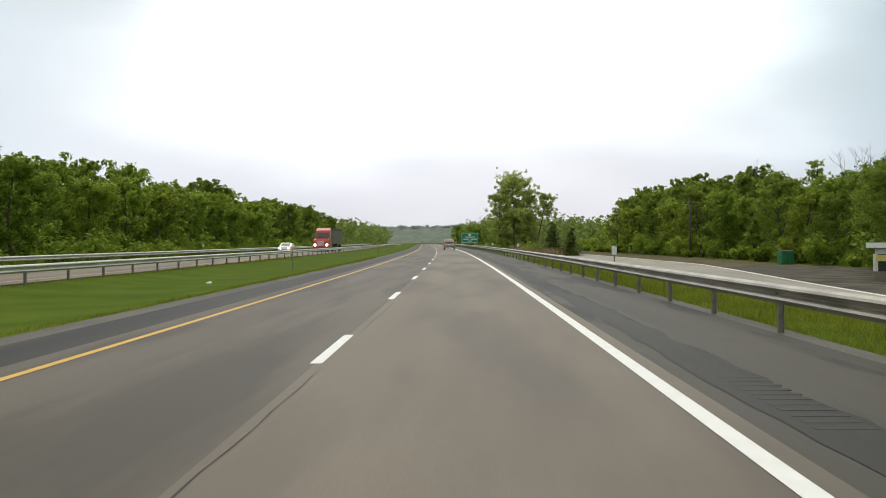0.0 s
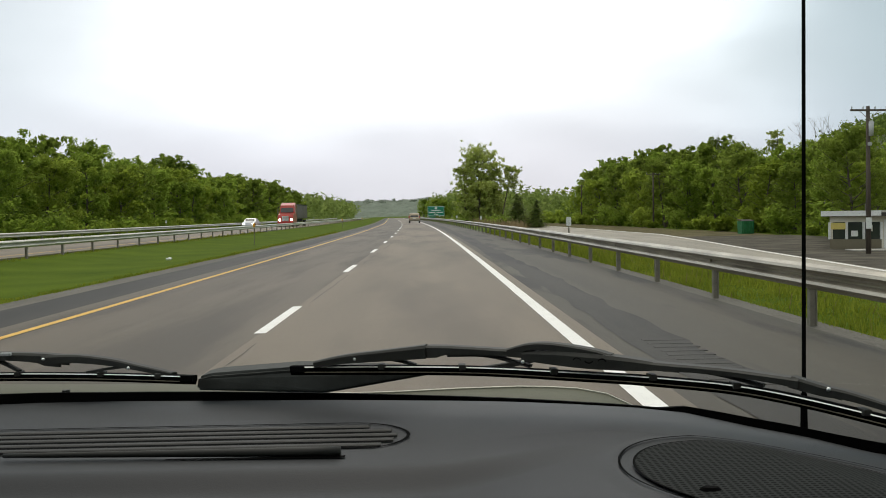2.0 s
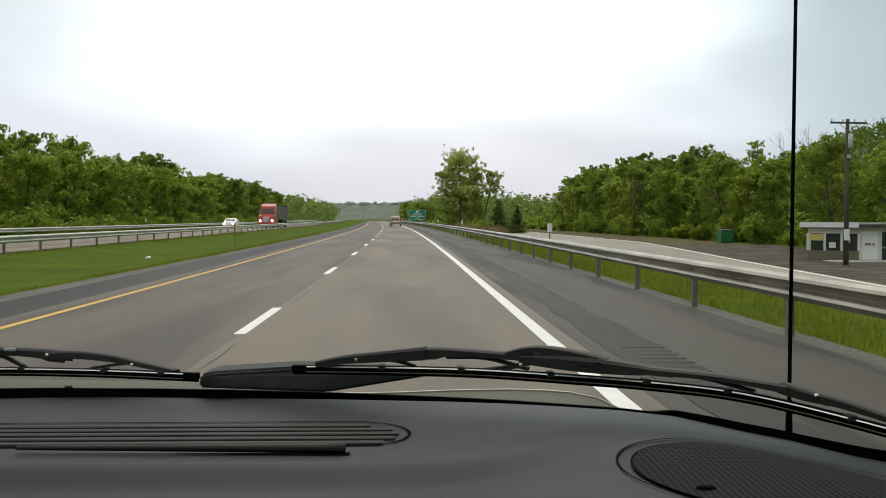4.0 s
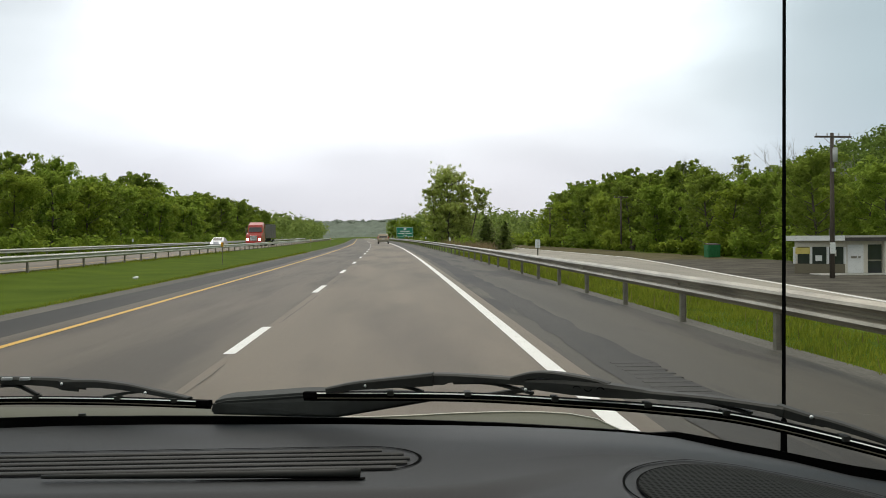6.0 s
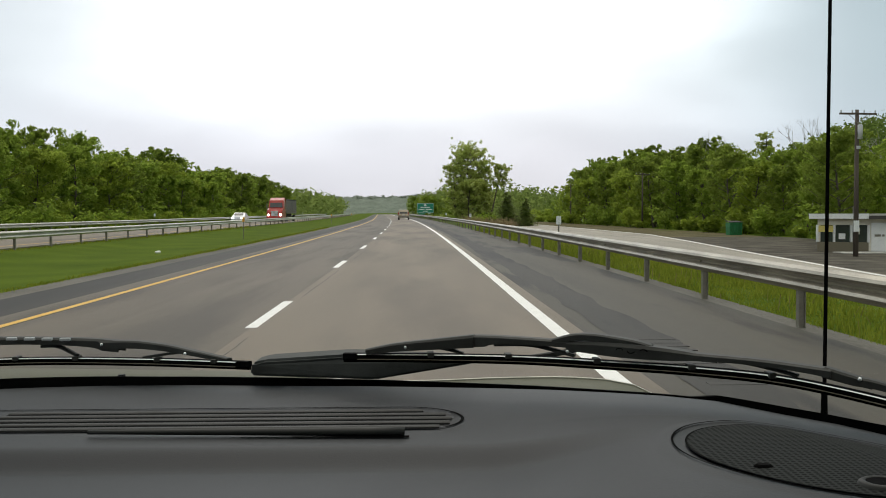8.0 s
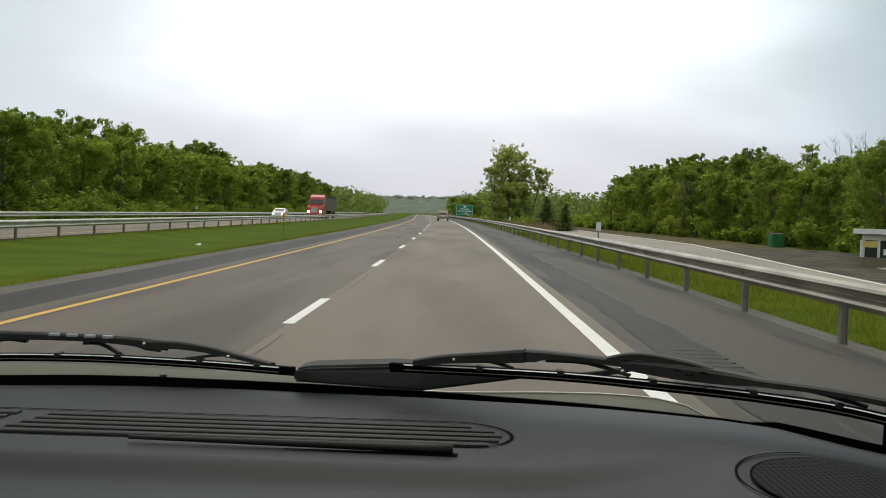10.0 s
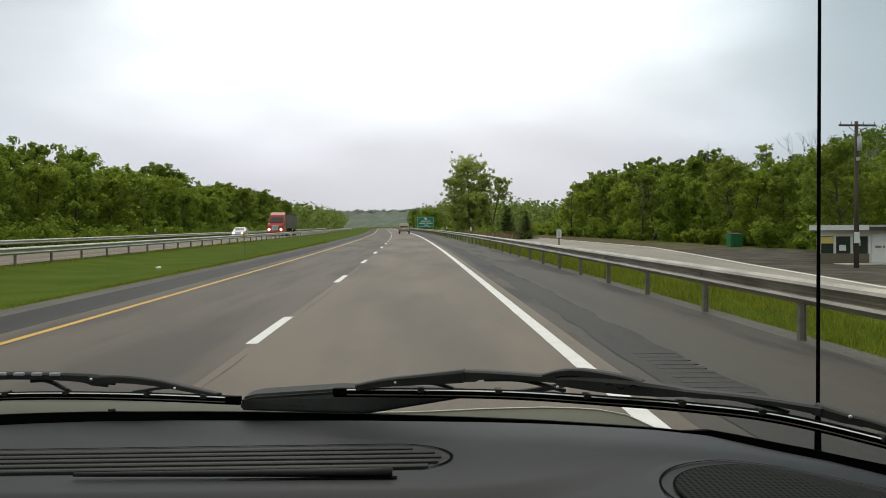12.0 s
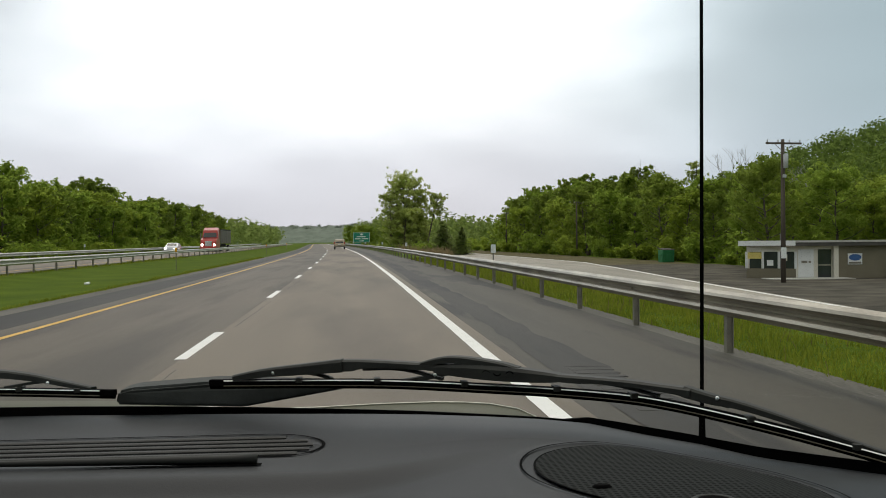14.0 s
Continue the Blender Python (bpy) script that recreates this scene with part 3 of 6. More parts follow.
def exit_sign(x, y):
    s = tagged(empty("highway_sign", (x + bend(y), y, land(x, y))), "large green highway guide sign with white lettering on steel posts", "road sign")
    w, z0, z1 = 3.2, 2.3, 6.1
    bm = bmesh.new()
    box(bm, -w, w, -0.03, 0.03, z0, z1, 0.02)
    part("panel", bm, M_SIGN, s)
    bm = bmesh.new()
    for a, b, c, d2 in ((-w + 0.1, w - 0.1, z0 + 0.1, z0 + 0.2), (-w + 0.1, w - 0.1, z1 - 0.2, z1 - 0.1), (-w + 0.1, -w + 0.2, z0 + 0.2, z1 - 0.2), (w - 0.2, w - 0.1, z0 + 0.2, z1 - 0.2)):
        box(bm, a, b, -0.040, -0.034, c, d2)
    part("border", bm, M_SIGNW, s, "white border")
    bm = bmesh.new()
    bmesh.ops.create_cone(bm, cap_ends=True, segments=20, radius1=0.42, radius2=0.42, depth=0.012, matrix=Matrix.Translation((0, -0.041, z1 - 0.75)) @ pose(0, 0, 0, 90, 0, 0) @ Matrix.Diagonal((1.3, 0.9, 1, 1)))
    part("route_shield", bm, M_SIGNW, s, "white route shield")
    for k, (a, b, zc) in enumerate(((-1.75, 1.8, z1 - 1.62), (-2.5, -0.3, z1 - 2.42), (0.2, 2.6, z1 - 2.42), (-0.7, 0.8, z1 - 3.15))):
        bm = bmesh.new()
        box(bm, a, b, -0.044, -0.034, zc - 0.16, zc + 0.16, 0.003)
        part("lettering_bar", bm, M_SIGNW, s)
    for px_ in (-2.0, 2.0):
        bm = bmesh.new()
        box(bm, px_ - 0.08, px_ + 0.08, 0.032, 0.2, -0.5, z1 - 0.1)
        part("post", bm, M_POST, s)
    bm = bmesh.new()
    box(bm, -2.6, -0.2, -0.02, 0.02, 1.75, 2.2, 0.02)
    part("lower_panel", bm, M_SIGN, s)
    return s


exit_sign(13.2, 410)


def mile_marker(x, y):
    s = tagged(empty("mile_marker", (x + bend(y), y, land(x, y))), "narrow green mile marker reading 196 on a steel post", "road sign")
    bm = bmesh.new()
    box(bm, -0.12, 0.12, -0.012, 0.0, 1.25, 2.3, 0.004)
    part("panel", bm, M_SIGN, s)
    bm = bmesh.new()
    box(bm, -0.03, 0.03, 0.002, 0.03, -0.4, 2.2)
    part("post", bm, M_POST, s)
    for k, ch in enumerate("196"):
        cu = bpy.data.curves.new("digit", "FONT")
        cu.body = ch
        cu.size = 0.30
        cu.align_x = "CENTER"
        cu.extrude = 0.002
        tmp = bpy.data.objects.new("digit_tmp", cu)
        scene.collection.objects.link(tmp)
        me = bpy.data.meshes.new_from_object(tmp.evaluated_get(bpy.context.evaluated_depsgraph_get()))
        bpy.data.objects.remove(tmp)
        me.materials.clear()
        me.materials.append(M_SIGNW)
        o = new("digit", me)
        o.parent = s
        o.matrix_basis = pose(0, -0.016, 1.98 - 0.30 * k, 90, 0, 0)
    return s


mile_marker(5.3, 232)


# ---- utility pole ----
def utility_pole(x, y, z, h, turn=0.0, box_on=True, wires=True):
    s = tagged(empty("utility_pole", (x, y, z), turn), "dark wooden utility pole with a crossarm" + (" and grey transformer" if box_on else ""), "utility pole", "utility poles")
    bm = bmesh.new()
    rod(bm, (0, 0, -0.6), (0, 0, h), 0.17, 0.11, 12)
    smooth(part("pole", bm, M_WOODPOLE, s))
    bm = bmesh.new()
    box(bm, -1.25, 1.25, -0.17, -0.08, h - 0.32, h - 0.20, 0.008)
    part("crossarm", bm, M_WOODPOLE, s)
    for sx in (-1, 1):
        bm = bmesh.new()
        rod(bm, (sx * 0.62, -0.125, h - 0.32), (0.0, -0.125, h - 0.85), 0.02, sides=6)
        part("brace", bm, M_POST, s)
    for xi in (-1.15, -0.4, 0.4, 1.15):
        bm = bmesh.new()
        rod(bm, (xi, -0.125, h - 0.2), (xi, -0.125, h - 0.08), 0.03, 0.045, 8)
        rod(bm, (xi, -0.125, h - 0.08), (xi, -0.125, h - 0.02), 0.05, 0.02, 8)
        part("insulator", bm, M_GREYBOX, s)
    if box_on:
        bm = bmesh.new()
        rod(bm, (0.0, -0.36, h - 1.85), (0.0, -0.36, h - 1.0), 0.15, 0.15, 16)
        rod(bm, (0.0, -0.36, h - 1.0), (0.0, -0.36, h - 0.93), 0.15, 0.09, 16)
        smooth(part("transformer", bm, M_GREYBOX, s, "grey cylindrical transformer"))
        bm = bmesh.new()
        box(bm, -0.12, 0.12, -0.24, -0.15, h - 2.45, h - 2.25, 0.02)
        part("meter_box", bm, M_GREYBOX, s)
        bm = bmesh.new()
        box(bm, -0.28, 0.10, -0.22, -0.18, 1.6, 2.3, 0.02)
        part("notice", bm, M_SIGNW, s, "white notice board")
    return s


utility_pole(27.3, 78, -1.52, 9.2, 8)
utility_pole(38, 190, -1.5, 9.4, 4, False)
utility_pole(36, 260, -1.5, 9.4, 4, False)


# ---- roadside shop ----
def shop():
    s = tagged(empty("roadside_shop", (0, 0, -1.55)), "low tan roadside shop with flat dark roof and white office corner", "building")
    # blockwork hall
    bm = bmesh.new()
    box(bm, 33.75, 40.5, 84.0, 84.25, -0.3, 2.35)
    part("wall", bm, M_STUCCO, s, "tan blockwork front wall")
    bm = bmesh.new()
    box(bm, 40.25, 40.5, 84.25, 93.0, -0.3, 2.35)
    part("wall", bm, M_STUCCO, s)
    bm = bmesh.new()
    box(bm, 31.3, 40.5, 93.0, 93.25, -0.3, 2.35)
    part("wall", bm, M_STUCCO, s)
    # office corner set back and angled
    def slab(name, a, b, z0, z1, mat, th=0.2, label=""):
        bm2 = bmesh.new()
        d = Vector((b[0] - a[0], b[1] - a[1], 0)).normalized()
        nrm = Vector((-d.y, d.x, 0)) * th
        vs = []
        for z in (z0, z1):
            for p in (Vector((*a, z)), Vector((*b, z)), Vector((*b, z)) + nrm, Vector((*a, z)) + nrm):
                vs.append(bm2.verts.new(p))
        for f in ((0, 1, 2, 3), (7, 6, 5, 4), (0, 4, 5, 1), (1, 5, 6, 2), (2, 6, 7, 3), (3, 7, 4, 0)):
            bm2.faces.new([vs[i] for i in f])
        bmesh.ops.recalc_face_normals(bm2, faces=bm2.faces[:])
        return part(name, bm2, mat, s, label)
    slab("wall", (31.0, 84.6), (33.75, 84.2), -0.3, 2.35, M_CREAM, label="cream wall round the doors")
    slab("wall", (28.2, 86.6), (31.0, 84.6), -0.3, 0.75, M_STUCCO)
    slab("wall", (28.2, 86.6), (31.0, 84.6), 1.95, 2.35, M_CREAM)
    slab("wall", (31.3, 93.0), (28.2, 86.6), -0.3, 2.35, M_CREAM)
    for k in range(4):
        t0 = k / 3
        x, y = 28.2 + 2.8 * t0, 86.6 - 2.0 * t0
        bm = bmesh.new()
        box(bm, x - 0.07, x + 0.07, y - 0.05, y + 0.12, 0.75, 1.95, 0.01)
        part("window_post", bm, M_TRIMW, s)
    for k in range(3):
        a = (28.2 + 2.8 * (k + 0.04) / 3, 86.66 - 2.0 * (k + 0.04) / 3)
        b = (28.2 + 2.8 * (k + 0.96) / 3, 86.66 - 2.0 * (k + 0.96) / 3)
        slab("window_pane", a, b, 0.75, 1.95, M_PANE, 0.03)
        if k == 0:
            slab("banner", (a[0] - 0.02, a[1] - 0.06), (b[0] - 0.02, b[1] - 0.06), 1.45, 1.9, M_YPANEL, 0.02, "faded yellow window banner")
        if k == 2:
            slab("poster", (a[0] + 0.12, a[1] - 0.15), (b[0] - 0.45, b[1] + 0.23), 1.3, 1.75, M_CREAM, 0.02)
        if k == 1:
            slab("poster", (a[0] + 0.2, a[1] - 0.21), (b[0] - 0.3, b[1] + 0.13), 0.95, 1.35, M_TRIMW, 0.02)
    slab("door", (31.15, 84.52), (32.2, 84.37), 0.0, 2.1, M_TRIMW, 0.05, "white panel door")
    slab("door_glass", (32.5, 84.33), (33.4, 84.2), 0.05, 2.1, M_PANE, 0.05, "dark glazed door")
    slab("door_rail", (32.5, 84.31), (33.4, 84.18), 0.95, 1.05, M_POST, 0.03)
    bm = bmesh.new()
    box(bm, 33.45, 33.78, 83.85, 84.1, -0.2, 2.35, 0.01)
    part("pillar", bm, M_CREAM, s, "cream corner pillar")
    bm = bmesh.new()
    box(bm, 31.35, 31.75, 84.40, 84.46, 1.15, 1.30)
    box(bm, 31.85, 32.0, 84.38, 84.44, 1.15, 1.30)
    part("door_lettering", bm, M_POST, s)
    # roof slab with fascia
    bm = bmesh.new()
    vs = [bm.verts.new(p) for p in ((27.7, 86.7, 2.35), (30.6, 83.7, 2.35), (41.1, 83.3, 2.35), (41.1, 93.8, 2.35), (31.0, 93.8, 2.35))]
    f = bm.faces.new(vs)
    ex = bmesh.ops.extrude_face_region(bm, geom=[f])
    for v in ex["geom"]:
        if isinstance(v, bmesh.types.BMVert):
            v.co.z += 0.34
    bmesh.ops.recalc_face_normals(bm, faces=bm.faces[:])
    part("roof", bm, M_ROOF, s, "flat dark roof")
    slab("fascia", (27.62, 86.72), (30.56, 83.66), 2.38, 2.74, M_TRIMW, 0.06, "white fascia board")
    slab("roof_edge", (30.6, 83.64), (41.15, 83.24), 2.60, 2.74, M_CONCRETE, 0.05, "pale metal roof edge")
    bm = bmesh.new()
    rod(bm, (31.2, 87.5, 2.65), (31.2, 87.5, 3.2), 0.12, sides=10)
    part("vent_pipe", bm, M_POST, s)
    # oval sign
    bm = bmesh.new()
    box(bm, 34.5, 35.55, 83.94, 83.985, 1.02, 1.80, 0.02)
    plate = part("sign_plate", bm, M_TRIMW, s, "white sign plate with a blue oval")
    bm = bmesh.new()
    bmesh.ops.create_cone(bm, cap_ends=True, segments=24, radius1=0.5, radius2=0.5, depth=0.02, matrix=Matrix.Translation((35.02, 83.93, 1.52)) @ pose(0, 0, 0, 90, 0, 0) @ Matrix.Diagonal((0.9, 0.46, 1, 1)))
    part("oval", bm, M_BLUE, plate)
    bm = bmesh.new()
    box(bm, 34.58, 35.47, 83.925, 83.935, 1.07, 1.2)
    part("sign_bar", bm, M_POST, plate)
    return s


shop()
bm = bmesh.new()
box(bm, 28.4, 34.2, 82.2, 84.4, -1.62, -1.42, 0.02)
tagged(part("shop_apron", bm, M_CONCRETE, None), "pale concrete step in front of the shop doors", "pavement", kind="structure")
bm = bmesh.new()
box(bm, 16.0, 47.0, 24.0, 84.4, -1.9, -1.478)
box(bm, 22.0, 40.0, 84.4, 128.0, -1.9, -1.478)
tagged(part("gravel_lot", bm, M_LOT, None), "dark gravel parking lot beside the shop", "ground", kind="structure")
bm = bmesh.new()
edge_ = [(22.5, 30), (23.8, 46), (25.7, 57), (28.0, 65), (31.5, 73), (36.5, 77.5), (37.5, 83), (62, 83), (62, 30)]
low = [bm.verts.new((x, y, -1.9)) for x, y in edge_]
top = [bm.verts.new((x + (0.12 if x < 60 else 0), y, -1.42)) for x, y in edge_]
for i in range(len(edge_)):
    j = (i + 1) % len(edge_)
    bm.faces.new((low[i], low[j], top[j], top[i]))
bm.faces.new(top)
bmesh.ops.recalc_face_normals(bm, faces=bm.faces[:])
tagged(part("shop_lawn", bm, M_GRASS, None), "mown lawn beside the shop", "ground", kind="structure")


def dumpster(x, y, z):
    s = tagged(empty("dumpster", (x, y, z), 12), "green steel dumpster with dark lids by the wood", "dumpster")
    bm = bmesh.new()
    box(bm, -0.80, 0.80, -0.6, 0.6, 0.12, 1.60, 0.02, lambda v: (v.x, v.y * (1.0 if v.z > 0.5 else 0.82), v.z))
    part("bin", bm, M_DUMP, s)
    for k in range(4):
        bm = bmesh.new()
        xx = -0.60 + 0.40 * k
        box(bm, xx - 0.04, xx + 0.04, -0.66, -0.55, 0.25, 1.55)
        part("rib", bm, M_DUMP, s)
    for sx in (-0.40, 0.40):
        bm = bmesh.new()
        box(bm, sx - 0.39, sx + 0.39, -0.64, 0.62, 1.61, 1.68, 0.02, lambda v: (v.x, v.y, v.z + 0.14 * (v.y > 0)))
        part("lid", bm, M_ROOF, s, "dark lid")
    for sx in (-0.83, 0.83):
        bm = bmesh.new()
        box(bm, sx - 0.05, sx + 0.05, -0.4, 0.4, 0.95, 1.1, 0.01)
        part("lift_pocket", bm, M_DUMP, s)
    return s


dumpster(37.6, 137, -1.6)
bm = bmesh.new()
rod(bm, (0, 0, -0.2), (0, 0, 0.5), 0.42, 0.26, 9)
rod(bm, (-0.1, 0, 0.3), (-0.25, 0.05, 1.0), 0.16, 0.05, 7)
for v in bm.verts:
    v.co += Vector((noise.noise(v.co * 3), noise.noise(v.co * 4 + Vector((5, 0, 0))), 0)) * 0.12
stump = tagged(part("tree_stump", bm, M_STUMP, None), "broken dark tree stump beside the shop wall", "stump")
stump.location = (37.0, 82.4, -1.5)


bm = bmesh.new()
bmesh.ops.create_icosphere(bm, subdivisions=2, radius=0.13)
for v in bm.verts:
    v.co *= 1 + 0.45 * noise.noise(v.co * 14)
    v.co.z = v.co.z * 0.5 + 0.05
paper = tagged(part("crumpled_paper", bm, M_SIGNW, None), "crumpled white paper lying on the median grass", "litter")
paper.location = (-10.8, 56.7, land(-10.8, 0) - 0.005)


# ---- vehicles ----
def wheel(parent, x, y, r, w=0.2, dual=False):
    bm = bmesh.new()
    rod(bm, (x - w / 2, y, r), (x + w / 2, y, r), r, sides=22)
    t = part("wheel", bm, M_TYRE, parent)
    bm = bmesh.new()
    rod(bm, (x - w / 2 - 0.01, y, r), (x + w / 2 + 0.01, y, r), r * 0.55, sides=14)
    part("rim", bm, M_CHROME, t)
    return t


def hull(bm, prof, half, belt=None, tuck=0.0):
    """A body from a side profile of (y, z), narrower above the belt line."""
    ls = []
    for sx in (-1, 1):
        ls.append([bm.verts.new((sx * (half - (tuck * max(0, z - belt) if belt else 0)), y, z)) for y, z in prof])
    n = len(prof)
    for i in range(n):
        j = (i + 1) % n
        bm.faces.new((ls[0][i], ls[0][j], ls[1][j], ls[1][i]))
    bm.faces.new(ls[0])
    bm.faces.new(ls[1][::-1])
    bmesh.ops.recalc_face_normals(bm, faces=bm.faces[:])
    bmesh.ops.bevel(bm, geom=bm.edges[:], offset=0.06, segments=2, affect="EDGES")
    return bm


def minivan(x, y):
    s = tagged(empty("minivan", (x, y, 0)), "tan minivan driving ahead in the same lane", "car")
    bm = bmesh.new()
    hull(bm, [(-2.3, 0.4), (-2.4, 0.75), (-2.3, 1.0), (-2.05, 1.72), (-1.7, 1.80), (0.6, 1.78), (1.5, 1.1), (2.3, 0.95), (2.4, 0.4)], 0.97, 1.0, 0.22)
    part("body", bm, M_TAN, s)
    bm = bmesh.new()
    box(bm, -0.72, 0.72, -2.30, -2.18, 1.12, 1.60, 0.03, lambda v: (v.x * (1 - 0.12 * (v.z > 1.3)), v.y + 0.24 * (v.z - 1.12) / 0.48, v.z))
    part("rear_window", bm, M_PANE, s, "dark rear window")
    for sx in (-1, 1):
        bm = bmesh.new()
        box(bm, sx * 0.90 - 0.07, sx * 0.90 + 0.07, -2.34, -2.2, 0.95, 1.35, 0.02)
        part("tail_lamp", bm, M_TAIL, s, "red tail lamp")
        bm = bmesh.new()
        box(bm, sx * 0.90 - 0.02, sx * 0.90 + 0.02, -1.8, 0.8, 1.15, 1.6, 0.01)
        part("side_window", bm, M_PANE, s)
        bm = bmesh.new()
        box(bm, sx * 1.12 - 0.1, sx * 1.12 + 0.1, 0.75, 0.87, 1.08, 1.26, 0.03)
        part("mirror", bm, M_TAN, s)
        for yy in (-1.5, 1.5):
            wheel(s, sx * 0.86, yy, 0.33)
    bm = bmesh.new()
    box(bm, -0.95, 0.95, -2.46, -2.3, 0.42, 0.68, 0.04)
    part("bumper", bm, M_POST, s, "dark rear bumper")
    bm = bmesh.new()
    box(bm, -0.26, 0.26, -2.43, -2.40, 0.80, 0.95)
    part("number_plate", bm, M_SIGNW, s)
    return s


minivan(0.25 + bend(199), 199)


def sedan(x, y):
    s = tagged(empty("sedan", (x, y, 0), 180), "silver saloon car with lit headlamps on the oncoming lanes", "car")
    bm = bmesh.new()
    hull(bm, [(-2.3, 0.35), (-2.3, 0.9), (-1.7, 1.0), (-1.0, 1.4), (0.2, 1.42), (1.1, 0.98), (2.2, 0.8), (2.3, 0.35)], 0.88, 0.9, 0.35)
    part("body", bm, M_SILVER, s)
    bm = bmesh.new()
    box(bm, -0.66, 0.66, 0.45, 0.75, 1.02, 1.34, 0.02, lambda v: (v.x * (1 - 0.12 * (v.z > 1.2)), v.y + (0.32 if v.z < 1.2 else -0.12), v.z))
    part("windscreen", bm, M_PANE, s)
    for sx in (-1, 1):
        bm = bmesh.new()
        box(bm, sx * 0.62 - 0.14, sx * 0.62 + 0.14, 2.2, 2.33, 0.58, 0.74, 0.03)
        part("headlamp", bm, M_LAMP, s, "lit headlamp")
        for yy in (-1.4, 1.4):
            wheel(s, sx * 0.80, yy, 0.31)
    bm = bmesh.new()
    box(bm, -0.85, 0.85, 2.22, 2.38, 0.35, 0.55, 0.04)
    part("bumper", bm, M_SILVER, s)
    return s


def truck(x, y):
    s = tagged(empty("articulated_truck", (x, y, 0), 180), "red articulated truck with a grey tipper trailer, headlamps lit", "truck")
    bm = bmesh.new()
    hull(bm, [(0.0, 0.6), (0.0, 3.55), (0.6, 3.75), (1.9, 3.3), (2.5, 2.15), (4.2, 1.85), (4.5, 1.5), (4.5, 0.6)], 1.2, 2.2, 0.08)
    part("cab", bm, M_RED, s)
    bm = bmesh.new()
    box(bm, -1.02, 1.02, 1.9, 2.28, 2.2, 2.95, 0.03, lambda v: (v.x * (1 - 0.08 * (v.z > 2.5)), v.y + (0.32 if v.z < 2.5 else 0.0), v.z))
    part("windscreen", bm, M_PANE, s)
    bm = bmesh.new()
    box(bm, -0.55, 0.55, 4.42, 4.56, 0.85, 1.65, 0.05)
    part("grille", bm, M_CHROME, s, "chrome grille")
    bm = bmesh.new()
    box(bm, -1.22, 1.22, 4.4, 4.72, 0.42, 0.78, 0.06)
    part("bumper", bm, M_RED, s)
    for sx in (-1, 1):
        bm = bmesh.new()
        bmesh.ops.create_uvsphere(bm, u_segments=12, v_segments=8, radius=0.2, matrix=Matrix.Translation((sx * 0.92, 4.45, 1.05)))
        part("headlamp", bm, M_LAMP, s, "lit headlamp")
        bm = bmesh.new()
        rod(bm, (sx * 1.15, -0.1, 0.9), (sx * 1.15, -0.1, 3.5), 0.09)
        part("exhaust_stack", bm, M_CHROME, s)
        bm = bmesh.new()
        box(bm, sx * 1.45 - 0.08, sx * 1.45 + 0.08, 2.3, 2.45, 2.0, 2.8, 0.04)
        part("mirror", bm, M_POST, s)
        for yy in (3.4, -1.2, -2.4, -11.2, -12.4):
            wheel(s, sx * 1.0, yy, 0.5, 0.3)
    bm = bmesh.new()
    box(bm, -1.27, 1.27, -13.2, -0.6, 1.25, 3.35, 0.03)
    tr = part("trailer", bm, M_TRAILER, s, "grey ribbed trailer box")
    for k in range(14):
        for sx in (-1, 1):
            bm = bmesh.new()
            yy = -13.0 + 0.93 * k
            box(bm, sx * 1.30 - 0.03, sx * 1.30 + 0.03, yy, yy + 0.09, 1.28, 3.32)
            part("rib", bm, M_TRAILER, tr)
    bm = bmesh.new()
    box(bm, -1.33, 1.33, -13.25, -0.55, 3.36, 3.5, 0.05)
    part("tarpaulin", bm, M_ROOF, s, "dark rolled tarpaulin")
    bm = bmesh.new()
    box(bm, -0.5, 0.5, -13.0, 4.2, 0.7, 1.2)
    part("chassis", bm, M_TYRE, s)
    return s


truck(-19.9 + bend(179), 179)
sedan(-23.2 + bend(160), 160)


# ---- trees ----
def leaf_quads(r, centres, radii, per, size):
    """Loose leaf sprays scattered round clump centres."""
    count = np.maximum(4, (per * np.asarray(radii) ** 2 / np.mean(np.asarray(radii) ** 2))).astype(int)
    n = int(count.sum())
    c = np.repeat(centres, count, axis=0)
    rad = np.repeat(radii, count, axis=0)[:, None]
    d = r.normal(size=(n, 3))
    d /= np.linalg.norm(d, axis=1)[:, None]
    p = c + d * rad * np.minimum(np.abs(r.normal(size=(n, 1))) * 0.45 + 0.25 * r.random((n, 1)) ** 0.5 + 0.25, 1.3) * np.array([1, 1, 0.8])
    nrm = d * 0.7 + r.normal(size=(n, 3)) * 0.7 + np.array([0, 0, 0.7])
    nrm /= np.linalg.norm(nrm, axis=1)[:, None]
    a = np.cross(nrm, r.normal(size=(n, 3)))
    a /= np.linalg.norm(a, axis=1)[:, None] + 1e-9
    b = np.cross(nrm, a)
    s = size * r.uniform(0.55, 1.35, (n, 1))
    a, b = a * s, b * s * r.uniform(0.45, 0.8, (n, 1))
    dip = nrm * s * r.uniform(-0.25, 0.25, (n, 1))
    return np.stack([p - a, p - b * 0.9 + dip, p + a, p + b + dip], axis=1)


